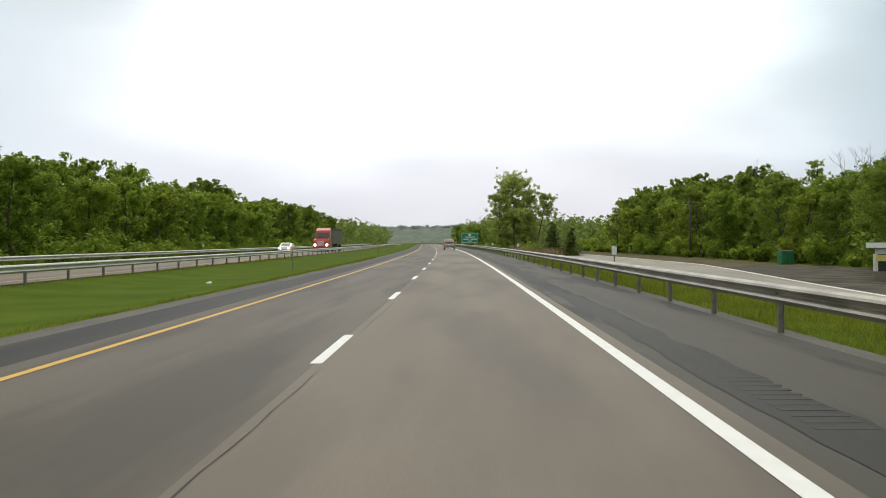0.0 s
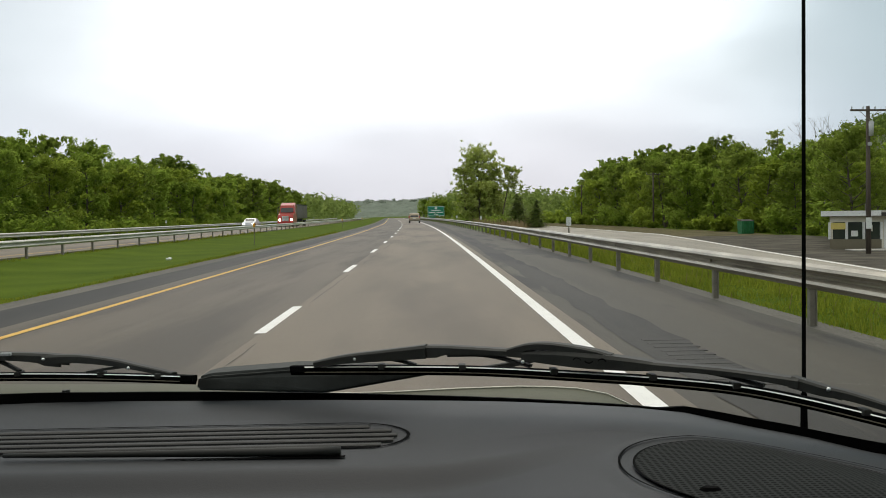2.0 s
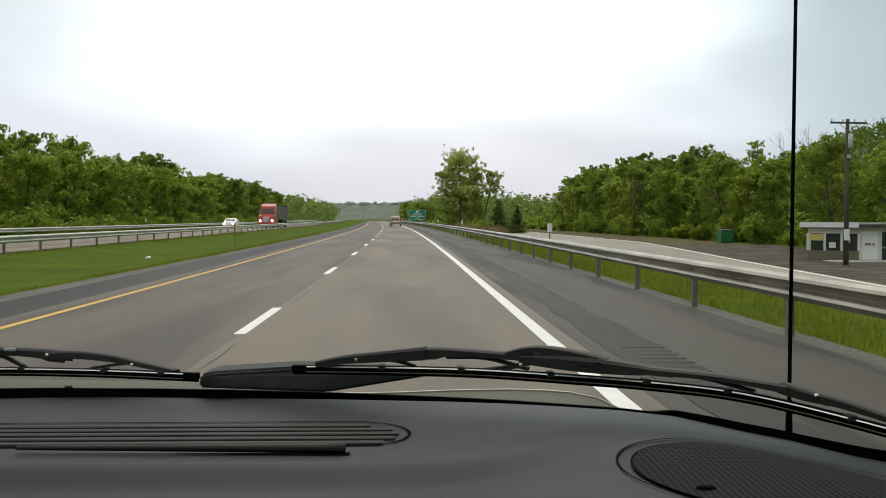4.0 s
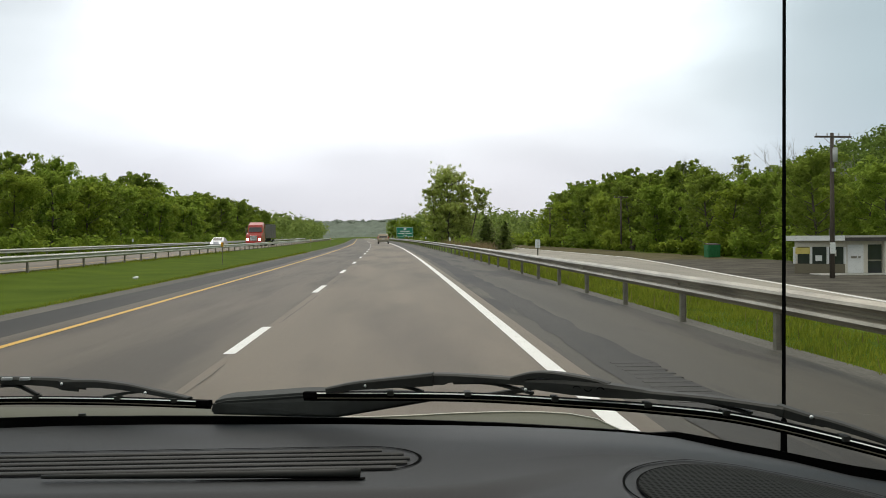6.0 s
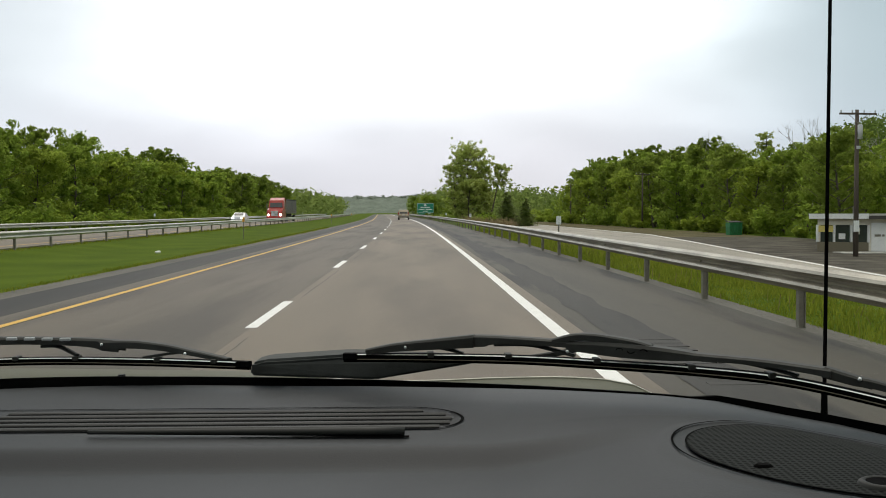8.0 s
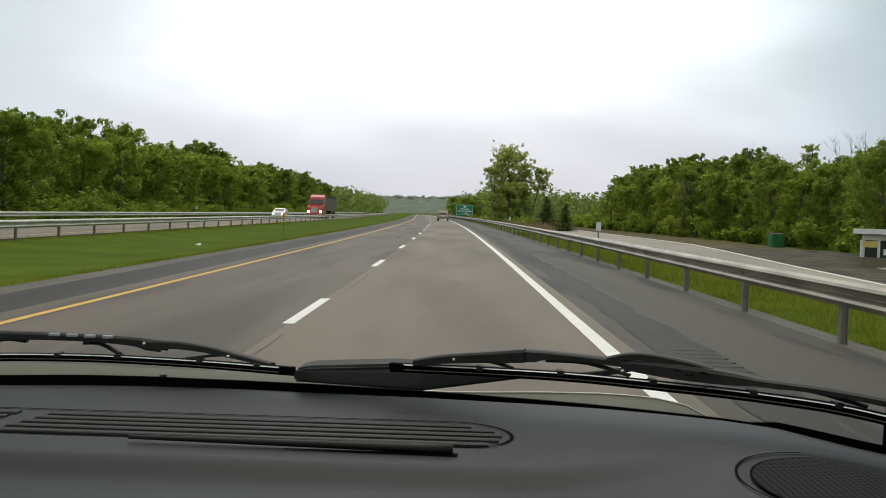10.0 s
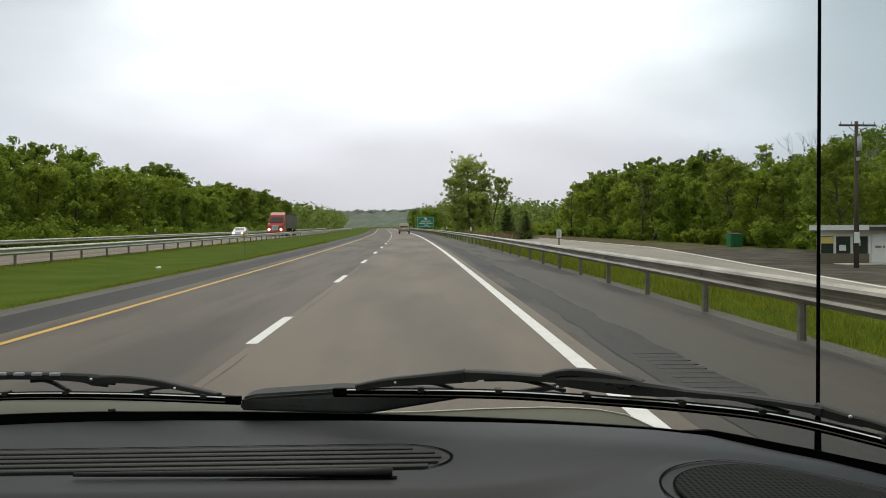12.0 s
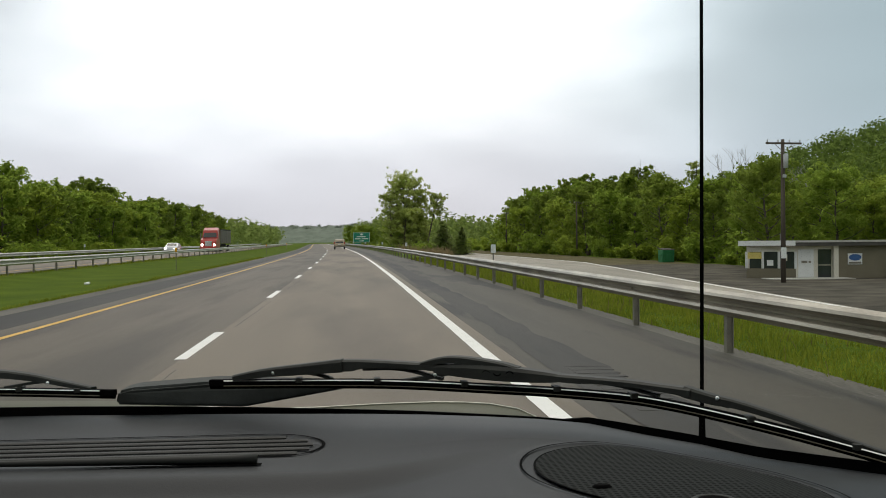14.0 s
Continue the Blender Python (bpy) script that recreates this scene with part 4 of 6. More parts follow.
def broadleaf(seed, h, width, clear, n_limbs, per, leaf, material, label, open_top=0.0, stems=1, name="tree", bark=None, dome=0.20):
    """Tapered trunk and forking limbs, with leaf sprays held in clumps along them."""
    r = np.random.default_rng(seed)
    t = tagged(empty(name), label, "tree")
    bm = bmesh.new()
    centres, radii = [], []
    for s in range(stems):
        off = np.array([0, 0, 0.0]) if stems == 1 else np.array([r.uniform(-0.3, 0.3) * width, r.uniform(-0.3, 0.3) * width, 0])
        hh = h * (1.0 if s == 0 else r.uniform(0.6, 0.95))
        pts = [off + np.array([0, 0, -0.5])]
        lean = r.normal(size=2) * 0.03
        for k in range(1, 6):
            pts.append(off + np.array([lean[0] * k * hh / 5 + r.normal() * 0.12, lean[1] * k * hh / 5 + r.normal() * 0.12, hh * 0.86 * k / 5]))
        rad = h * 0.013 + 0.05
        for k in range(5):
            rod(bm, pts[k], pts[k + 1], rad * (1 - 0.17 * k), rad * (1 - 0.17 * (k + 1)), 7, False)
        for i in range(n_limbs // stems):
            f = clear + (1 - clear) * ((i + r.random()) / (n_limbs // stems)) * 0.97
            k = min(int(f * 5), 4)
            base = np.array(pts[k]) + (np.array(pts[k + 1]) - np.array(pts[k])) * (f * 5 - k)
            u = (f - clear) / (1 - clear)
            reach = width * (0.25 + 0.85 * max(0.0, 1 - ((u - 0.35) / 0.75) ** 2) ** 0.5) * r.uniform(0.6, 1.05)
            ang = i * 2.4 + r.uniform(-0.5, 0.5)
            tip = base + np.array([math.cos(ang) * reach, math.sin(ang) * reach, reach * r.uniform(0.25, 0.7) * (1 + 0.4 * u)])
            tip[2] = min(tip[2], hh * (0.97 - dome * (reach / width) ** 2 + r.uniform(-0.03, 0.03)))
            mid = base + (tip - base) * 0.5 + np.array([0, 0, -0.06 * reach])
            lr = rad * 0.32 * (1 - 0.5 * u)
            rod(bm, base, mid, lr, lr * 0.7, 5, False)
            rod(bm, mid, tip, lr * 0.7, lr * 0.25, 5, False)
            for q in range(3):
                v = 0.45 + 0.28 * q
                c = base + (tip - base) * v + r.normal(size=3) * reach * 0.13
                centres.append(c)
                radii.append((0.30 + 0.13 * width) * r.uniform(0.6, 1.1) * (1 - open_top * u * 0.5) * (1.15, 1.0, 0.8)[q])
        for q in range(9):
            centres.append(np.array(pts[5]) + np.array([r.normal() * 0.28 * width, r.normal() * 0.28 * width, 0.02 * h - 0.15 * h * r.random()]))
            radii.append((0.30 + 0.13 * width) * r.uniform(0.8, 1.15))
    smooth(part("trunk", bm, bark or M_BARK, t))
    quads_np("crown", leaf_quads(r, np.array(centres), np.array(radii), per, leaf), material, t)
    return t


def conifer(seed, h, width, label):
    r = np.random.default_rng(seed)
    t = tagged(empty("conifer"), label, "tree")
    bm = bmesh.new()
    rod(bm, (0, 0, -0.4), (0, 0, h), h * 0.016 + 0.04, 0.02, 7, False)
    quads = []
    z = 0.08 * h
    while z < h:
        u = z / h
        reach = width * (1 - u) ** 0.7 + 0.2
        n = max(5, int(12 * (1 - u)) + 4)
        for i in range(n):
            a = r.uniform(0, 6.283)
            rr = reach * r.uniform(0.7, 1.1)
            d = np.array([math.cos(a), math.sin(a), -0.22])
            tip = np.array([0, 0, z]) + d * rr
            rod(bm, (0, 0, z), tip, 0.03, 0.008, 4, False)
            side = np.array([-d[1], d[0], 0])
            for q in range(8):
                c = np.array([0, 0, z]) + d * rr * (0.15 + 0.12 * q) + r.normal(size=3) * 0.10
                w = 0.34 * (1.15 - 0.09 * q) * (0.55 + reach / width * 0.6) * r.uniform(0.7, 1.3)
                up = np.array([0, 0, r.uniform(-0.6, 0.35)])
                quads.append([c - side * w + up * w, c - d * w * 0.6, c + side * w + up * w, c + d * w * 1.1])
        z += h * 0.035 * r.uniform(0.8, 1.2)
    smooth(part("trunk", bm, M_BARK, t))
    quads_np("needles", np.array(quads), M_NEEDLE, t)
    return t


def shrub(seed, h, width, material, label):
    r = np.random.default_rng(seed)
    t = tagged(empty("shrub"), label, "shrub")
    bm = bmesh.new()
    cs, rs = [], []
    for i in range(9):
        a = i * 2.4
        tip = np.array([math.cos(a) * width * r.uniform(0.2, 0.9), math.sin(a) * width * r.uniform(0.2, 0.9), h * r.uniform(0.45, 0.95)])
        rod(bm, (0, 0, -0.2), tip, 0.03, 0.01, 5, False)
        for v in (0.55, 0.95):
            cs.append(tip * v)
            rs.append(width * r.uniform(0.28, 0.42))
    part("stems", bm, M_BARK, t)
    quads_np("leaves", leaf_quads(r, np.array(cs), np.array(rs), 60, 0.2), material, t)
    return t


L_WOOD = "leafy broadleaf tree in fresh green spring leaf in the wood"


def kinds(per, leaf):
    """The six tree shapes of the woods, with finer or coarser leaf sprays."""
    return [
        broadleaf(11, 12.0, 3.2, 0.14, 24, per, leaf, M_LEAF, L_WOOD),
        broadleaf(12, 10.5, 3.6, 0.10, 26, per, leaf, M_LEAF_Y, "rounded yellow-green broadleaf tree in the wood"),
        broadleaf(13, 13.5, 3.0, 0.22, 24, per, leaf, M_LEAF_D, "tall dark green broadleaf tree in the wood", 0.5),
        broadleaf(14, 11.0, 2.6, 0.16, 21, per, leaf, M_LEAF, L_WOOD, 0.3),
        broadleaf(15, 12.5, 3.5, 0.12, 27, per, leaf, M_LEAF_D, "broad dark green tree in the wood"),
        broadleaf(16, 9.0, 3.0, 0.06, 24, per, leaf, M_LEAF, "low spreading green tree at the wood's edge"),
    ]


fine_trees, mid_trees, protos = kinds(120, 0.14), kinds(46, 0.225), kinds(24, 0.32)
shrubs = [
    shrub(31, 2.4, 2.0, M_LEAF_Y, "bright green shrub at the wood's edge"),
    shrub(32, 3.0, 2.2, M_LEAF, "leafy green shrub at the wood's edge"),
    shrub(33, 1.6, 1.5, M_LEAF_Y, "low green bush beside the side road"),
]


def place(proto, x, y, z, turn, size, group=""):
    o = copy_thing(proto, pose(x, y, z, 0, 0, turn) @ Matrix.Scale(size, 4))
    o.scale = (size, size, size * 1.0)
    if group:
        tagged(o, group=group)
    return o


rng = random.Random(7)


def wood(xs, y0, y1, step, side, group, heights, picks, grow=((0, 1), (1, 1))):
    """Rows of trees beside the road: the front row lower and denser."""
    for row, x in enumerate(xs):
        y = y0 + rng.uniform(0, step)
        while y < y1:
            k = rng.choice(picks)
            xx = x + rng.uniform(-2.0, 2.0)
            s = rng.uniform(*heights) * (0.86 + 0.09 * row) * float(np.interp(y, grow[0], grow[1]))
            place((fine_trees if y < 135 and row == 0 else mid_trees if y < 210 else protos)[k], xx + bend(y), y, land(xx, min(y, 30)) - 0.1, rng.uniform(0, 360), s, group)
            y += step * rng.uniform(0.7, 1.3) * (1 + y / 500)


wood((-41, -46, -52), 35, 430, 6.2, -1, "trees of the left wood", (0.88, 1.22), (0, 1, 2, 3, 4, 5, 1), ((35, 120, 260, 430), (1.14, 1.12, 1.16, 1.10)))
wood((46, 52, 58), 92, 296, 6.2, 1, "trees of the right wood", (0.92, 1.2), (0, 2, 3, 4, 0, 1), ((90, 130, 200, 300), (0.70, 0.90, 1.14, 1.27)))
wood((57, 63), 66, 92, 5.0, 1, "trees of the right wood", (0.5, 0.75), (0, 2, 3, 4))
y = 40
while y < 330:
    place(rng.choice(shrubs[:2]), -37.5 + rng.uniform(-1.5, 1.5) + bend(y), y, land(-37, 0), rng.uniform(0, 360), rng.uniform(0.8, 1.4), "shrubs along the left wood")
    y += rng.uniform(3.5, 7)
y = 100
while y < 330:
    place(rng.choice(shrubs), 42 + rng.uniform(-1.5, 1.0) + bend(y), y, -1.6, rng.uniform(0, 360), rng.choice((0.5, 0.7, 0.9, 1.2, 1.7)), "shrubs along the right wood")
    y += rng.uniform(2.5, 10)



def bare_tree(seed, h, label):
    """A dead tree: a forked pale trunk with limbs that split into fine twigs."""
    r = random.Random(seed)
    t = tagged(empty("bare_tree"), label, "tree")
    stem, twigs = bmesh.new(), bmesh.new()

    def grow(bm, at, way, length, thick, depth):
        mid = at + way * length * 0.55 + Vector((r.uniform(-1, 1), r.uniform(-1, 1), 0)) * length * 0.05
        end = at + way * length
        rod(bm, at, mid, thick, thick * 0.8, 6 if depth < 2 else 4, False)
        rod(bm, mid, end, thick * 0.8, thick * 0.55, 6 if depth < 2 else 4, False)
        if depth == 4:
            return
        for k in range(3 if depth else 4):
            side = Vector((r.uniform(-1, 1), r.uniform(-1, 1), r.uniform(0.15, 0.9)))
            grow(twigs, mid.lerp(end, r.uniform(0.1, 1.0)), (way * 0.75 + side * 0.62).normalized(), length * r.uniform(0.48, 0.66), thick * 0.5, depth + 1)

    grow(stem, Vector((0, 0, -0.4)), Vector((r.uniform(-0.06, 0.06), r.uniform(-0.06, 0.06), 1)).normalized(), h * 0.5, h * 0.011, 0)
    smooth(part("trunk", stem, M_DEADWOOD, t))
    part("branches", twigs, M_DEADWOOD, t)
    return t


for k, (x, y, h) in enumerate(((57.0, 158, 15.6), (60.5, 146, 14.6), (55.0, 196, 17.4))):
    b = bare_tree(90 + k, h, "pale bare dead tree standing above the wood")
    b.matrix_basis = pose(x + bend(y), y, -1.5, 0, 0, 70 * k)
    tagged(b, group="bare trees in the right wood")
sparse = broadleaf(95, 16.4, 1.9, 0.45, 24, 20, 0.22, M_LEAF_T, "slender tree with thin pale yellow leaf above the wood", 0.5)
sparse.matrix_basis = pose(55.5 + bend(172), 172, -1.5, 0, 0, 0)

# the tall open-crowned roadside cluster ahead
L_TALL = "tall open-crowned roadside tree with several stems behind the guardrail"
for k, (x, y, h, w, clear, limbs, per, dome) in enumerate((
        (16.6, 252, 20.6, 3.8, 0.30, 50, 27, 0.06), (18.4, 256, 19.2, 3.2, 0.30, 40, 26, 0.04), (14.6, 250, 18.2, 3.2, 0.22, 40, 28, 0.08),
        (12.9, 247, 14.6, 2.8, 0.06, 32, 32, 0.15), (20.0, 254, 16.0, 3.0, 0.14, 34, 28, 0.10), (15.6, 246, 10.8, 3.4, 0.04, 36, 38, 0.25), (18.8, 249, 10.0, 3.2, 0.04, 34, 38, 0.25))):
    t = broadleaf(41 + k, h, w, clear, limbs, per, 0.24, M_LEAF_T, L_TALL if h > 14 else "leafy lower tree in the roadside clump behind the guardrail", 0.5, 1, dome=dome)
    t.matrix_basis = pose(x + bend(y), y, -1.0, 0, 0, 53 * k)
    tagged(t, group="roadside tree clump")
bough = broadleaf(49, 15.0, 2.4, 0.66, 20, 26, 0.24, M_LEAF_T, "slender tree with a leafy tip leaning out of the clump", 0.5, dome=0.1)
bough.matrix_basis = pose(20.6 + bend(250), 250, -1.2, 0, 13, 0)
tagged(bough, group="roadside tree clump")
for k, (x, y, s) in enumerate(((19.0, 300, 0.62), (18.0, 330, 0.66), (20.5, 345, 0.72), (19.5, 362, 0.72), (22, 385, 0.8), (12.2, 432, 0.85), (15, 450, 0.95), (10.6, 470, 0.95), (18, 440, 1.0), (22, 470, 1.0))):
    place(protos[(k * 2 + 1) % 6], x + bend(y), y, -1.0, k * 50, s, "trees beside the road ahead")
for k, (x, y, h) in enumerate(((21.0, 220, 6.9), (24.6, 218, 5.6), (22.6, 228, 6.3))):
    c = conifer(60 + k, h, h * 0.55, "dark green young conifer behind the guardrail")
    c.matrix_basis = pose(x + bend(y), y, -1.5, 0, 0, 0)
    tagged(c, group="young conifers")
for k, (x, y, s) in enumerate(((14, 205, 0.8), (16, 212, 0.9), (12, 220, 0.7), (18, 222, 0.9), (10.5, 232, 0.7), (11.5, 262, 1.2), (9.5, 280, 0.9))):
    place(shrubs[k % 3], x + bend(y), y, -1.4, k * 70, s, "roadside bushes")
place(shrubs[1], 40.4, 82.0, -1.45, 20, 0.72, "bushes by the shop")
place(shrubs[0], 45.0, 82.5, -1.45, 70, 1.0, "bushes by the shop")
for k, (x, y, h) in enumerate(((44.5, 92, 8.0), (48.5, 95, 9.5))):
    c = conifer(70 + k, h, h * 0.34, "dark green conifer behind the shop")
    c.matrix_basis = pose(x, y, -1.5, 0, 0, 0)
    tagged(c, group="conifers behind the shop")
place(fine_trees[4], 36.5, 103, -1.5, 10, 0.86, "trees behind the shop")
place(fine_trees[0], 42.0, 101, -1.5, 80, 0.82, "trees behind the shop")
place(fine_trees[1], 46.5, 99, -1.5, 140, 0.60, "trees behind the shop")
for o in fine_trees + mid_trees + protos + shrubs:
    for ch in list(o.children_recursive) + [o]:
        bpy.data.objects.remove(ch)


# ---- far woods and hills: nobody could count these ----
def canopy(name, pts, radii, per, leaf, material, label, seed):
    r = np.random.default_rng(seed)
    q = leaf_quads(r, np.array(pts), np.array(radii), per, leaf)
    return tagged(quads_np(name, q, material, None), label, "woods", kind="stuff")


r_ = random.Random(21)
pts, rad = [], []
for i in range(5600):
    y = 60 + 1100 * r_.random() ** 1.5
    x = r_.uniform(86, 200)
    if x > 120 + 90 * r_.random() and y < 250 and x > 185:
        continue
    z = land(x, y)
    pts.append((x + bend(min(y, 900)) * 0.6, y, z + r_.uniform(2.5, 6.5)))
    rad.append(r_.uniform(2.3, 3.8))
canopy("hillside_wood", pts, rad, 40, 0.60, M_HILL, "green wooded hillside in spring leaf beyond the road", 5)

pts, rad = [], []
for i in range(1300):
    y = r_.uniform(425, 950)
    side = r_.random() < 0.55
    x = r_.uniform(-95, -33) if side else r_.uniform(20, 90)
    pts.append((x + bend(y), y, r_.uniform(1.0, 11.5)))
    rad.append(r_.uniform(2.5, 4.2))
canopy("far_roadside_wood", pts, rad, 26, 1.0, M_FAR, "far roadside woods lining both sides of the highway", 6)

pts, rad = [], []
for i in range(500):
    y = r_.uniform(20, 430)
    x = r_.uniform(-95, -58)
    pts.append((x + bend(y), y, r_.uniform(0.5, 7.0)))
    rad.append(r_.uniform(2.4, 3.6))
for i in range(330):
    y = r_.uniform(70, 430)
    x = r_.uniform(64, 88)
    pts.append((x + bend(y), y, r_.uniform(0.5, 9.0)))
    rad.append(r_.uniform(2.4, 3.6))
canopy("wood_interior", pts, rad, 40, 0.7, M_LEAF_D, "dense dark green wood behind the edge trees", 7)


def ridge(name, y, x0, x1, top, depth, seed, material, label):
    """A long wooded ridge across the valley: rolling tree tops over a solid slope, with sprays along them."""
    r2 = random.Random(seed)
    nx, ny = 420, 26
    verts, faces = [], []
    for i in range(nx + 1):
        x = x0 + (x1 - x0) * i / nx
        f = min(max(i / nx, 0.05), 0.95)
        hgt = top * (0.72 + 0.28 * noise.noise((x * 0.004, seed, 0)) + 0.10 * noise.noise((x * 0.013, seed, 3))) * (0.35 + 0.65 * math.sin(math.pi * f))
        for j in range(ny + 1):
            v = j / ny
            rise = hgt * math.sin(min(v / 0.8, 1.0) * math.pi / 2) * (1 if v < 0.85 else 1 - 2 * (v - 0.85))
            yy = y + depth * v
            bump = 5.5 * noise.noise((x * 0.085, yy * 0.085, seed)) + 3.0 * noise.noise((x * 0.22, yy * 0.22, seed + 7))
            verts.append((x, yy, -3 + rise + (bump if j else 0)))
    for i in range(nx):
        for j in range(ny):
            a = i * (ny + 1) + j
            faces.append((a, a + ny + 1, a + ny + 2, a + 1))
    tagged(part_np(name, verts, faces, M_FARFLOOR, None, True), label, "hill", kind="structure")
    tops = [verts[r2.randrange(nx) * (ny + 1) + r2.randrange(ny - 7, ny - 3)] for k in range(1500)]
    canopy(name + "_wood", tops, [r2.uniform(2.5, 4.5) for k in tops], 18, 1.3, material, "wooded far ridge, its green paled for haze", seed)


ridge("far_hill", 1500, -900, 760, 37, 260, 3, M_FAR_HAZED, "distant wooded hills closing the valley ahead")
ridge("far_hill_behind", 1950, -1300, 1300, 52, 300, 5, M_FAR_HAZED, "farther wooded ridge on the horizon")


# ---- grass tufts on the near verges ----
def tufts(name, n, xr, yr, hr, material, label, seed, lift=0.0, gap=None):
    r = np.random.default_rng(seed)
    ys = yr[0] + (yr[1] - yr[0]) * r.random(n) ** 1.6
    xs = r.uniform(*xr, n)
    if gap:
        keep = ~((xs > gap[0]) & (xs < gap[1]))
        xs, ys = xs[keep], ys[keep]
    z = np.array([land(a, 0) for a in xs]) + lift
    xs = xs - ys * ys / 13000
    m = len(xs)
    a = r.uniform(0, 6.283, m)
    far = np.maximum(ys - CAR_Y, 0)
    h = r.uniform(*hr, m) * (1 + far / 60) * (0.85 + 0.6 * np.sin(xs * 2.3 + ys * 0.8) * np.sin(ys * 1.5 - xs * 1.1))
    w = 0.0055 * (1 + far / 16)
    dx, dy = np.cos(a) * w, np.sin(a) * w
    lx, ly = r.normal(size=m) * 0.35 * h, r.normal(size=m) * 0.35 * h
    q = np.stack([np.stack([xs - dx, ys - dy, z - 0.03], 1), np.stack([xs + dx, ys + dy, z - 0.03], 1),
                  np.stack([xs + dx * 0.4 + lx, ys + dy * 0.4 + ly, z + h], 1), np.stack([xs - dx * 0.4 + lx, ys - dy * 0.4 + ly, z + h], 1)], axis=1)
    return tagged(quads_np(name, q, material, None), label, "grass", kind="stuff")


tufts("verge_grass", 60000, (4.95, 9.5), (17, 94), (0.03, 0.12), M_BLADE, "long green grass growing under the guardrail", 52)
tufts("dry_verge_grass", 350, (4.95, 8.5), (18, 84), (0.10, 0.22), M_STRAW, "dry straw-coloured stalks in the verge", 53)
tufts("tall_dry_weeds", 1900, (11.5, 19.0), (186, 216), (0.14, 0.42), M_WEED, "tall dry reddish weeds behind the guardrail", 54)
tufts("median_edge_grass", 9000, (-8.1, -7.42), (16, 110), (0.015, 0.045), M_BLADE, "ragged edge of the median grass along the gravel", 56)
tufts("rail_foot_weeds", 3000, (-16.6, -15.7), (20, 120), (0.02, 0.06), M_BLADE, "grass tufts along the median guardrail", 55)


# ---- our own car: cabin, dashboard, windscreen, wipers, bonnet and aerial ----
car = tagged(empty("car", (0, CAR_Y, 0)), "champagne car seen from inside its grey cabin, wipers parked", "car")


def dash_edge(x):
    """How far forward the dashboard reaches below the windscreen."""
    return float(np.interp(x, (-0.9, -0.6, -0.31, -0.267, -0.2, -0.132, -0.042, 0.047, 0.091, 0.132, 0.172, 0.205, 0.234, 0.259, 0.279, 0.29, 0.36, 0.50, 0.62), (0.66, 0.775, 0.834, 0.840, 0.840, 0.834, 0.826, 0.812, 0.801, 0.786, 0.768, 0.745, 0.696, 0.661, 0.620, 0.606, 0.535, 0.42, 0.33)))


SPK = (0.198, 0.517, 0.093, 0.066, radians(118))


def spk_r(x, y):
    dx, dy = x - SPK[0], y - SPK[1]
    c, s = math.cos(SPK[4]), math.sin(SPK[4])
    u, v = dx * c + dy * s, -dx * s + dy * c
    return math.hypot(u / SPK[2], v / SPK[3])


VX0, VX1, VY0, VY1 = -0.292, 0.018, 0.648, 0.728


def dash_z(x, y):
    z = 1.291 + 0.0125 * sstep(0.02, 0.15, x) * min(1.0, max(0.0, (dash_edge(x) - y) / (0.15 + 0.10 * sstep(0.15, 0.28, x))))
    z -= 0.001 * sstep(0.76, 0.86, y)
    # lower field towards the seats, with a soft rounded corner
    z -= 0.0085 * sstep(-0.01, 0.10, 0.125 - x) * sstep(0.0, 0.032, 0.612 - y)
    z += 0.020 * sstep(-0.01, 0.12, 0.125 - x) * sstep(0.015, 0.24, 0.605 - y)
    # recess of the loudspeaker
    s = spk_r(x, y)
    z += 0.0012 * sstep(1.14, 1.02, s)
    z -= 0.0015 * sstep(1.0, 0.93, s)
    return z


dash_bm = bmesh.new()
NXD = 460
NYD = 190
cols = []
for i in range(NXD + 1):
    x = -0.80 + 1.40 * i / NXD
    ye = dash_edge(x)
    col = []
    for j in range(NYD + 1):
        y = 0.24 + (ye - 0.24) * j / NYD
        z = dash_z(x, y)
        if j == NYD:
            z -= 0.0012
        col.append(dash_bm.verts.new((x, y, z)))
    col.insert(0, dash_bm.verts.new((x, 0.20, col[0].co.z - 0.05)))
    col.insert(0, dash_bm.verts.new((x, 0.24, 0.75)))
    col.append(dash_bm.verts.new((x, ye + 0.004, col[-1].co.z - 0.05)))
    cols.append(col)
for a, b in zip(cols, cols[1:]):
    for j in range(len(a) - 1):
        dash_bm.faces.new((a[j], b[j], b[j + 1], a[j + 1]))
dash = smooth(part("dashboard", dash_bm, M_DASH, car, "grey grained plastic dashboard top"))

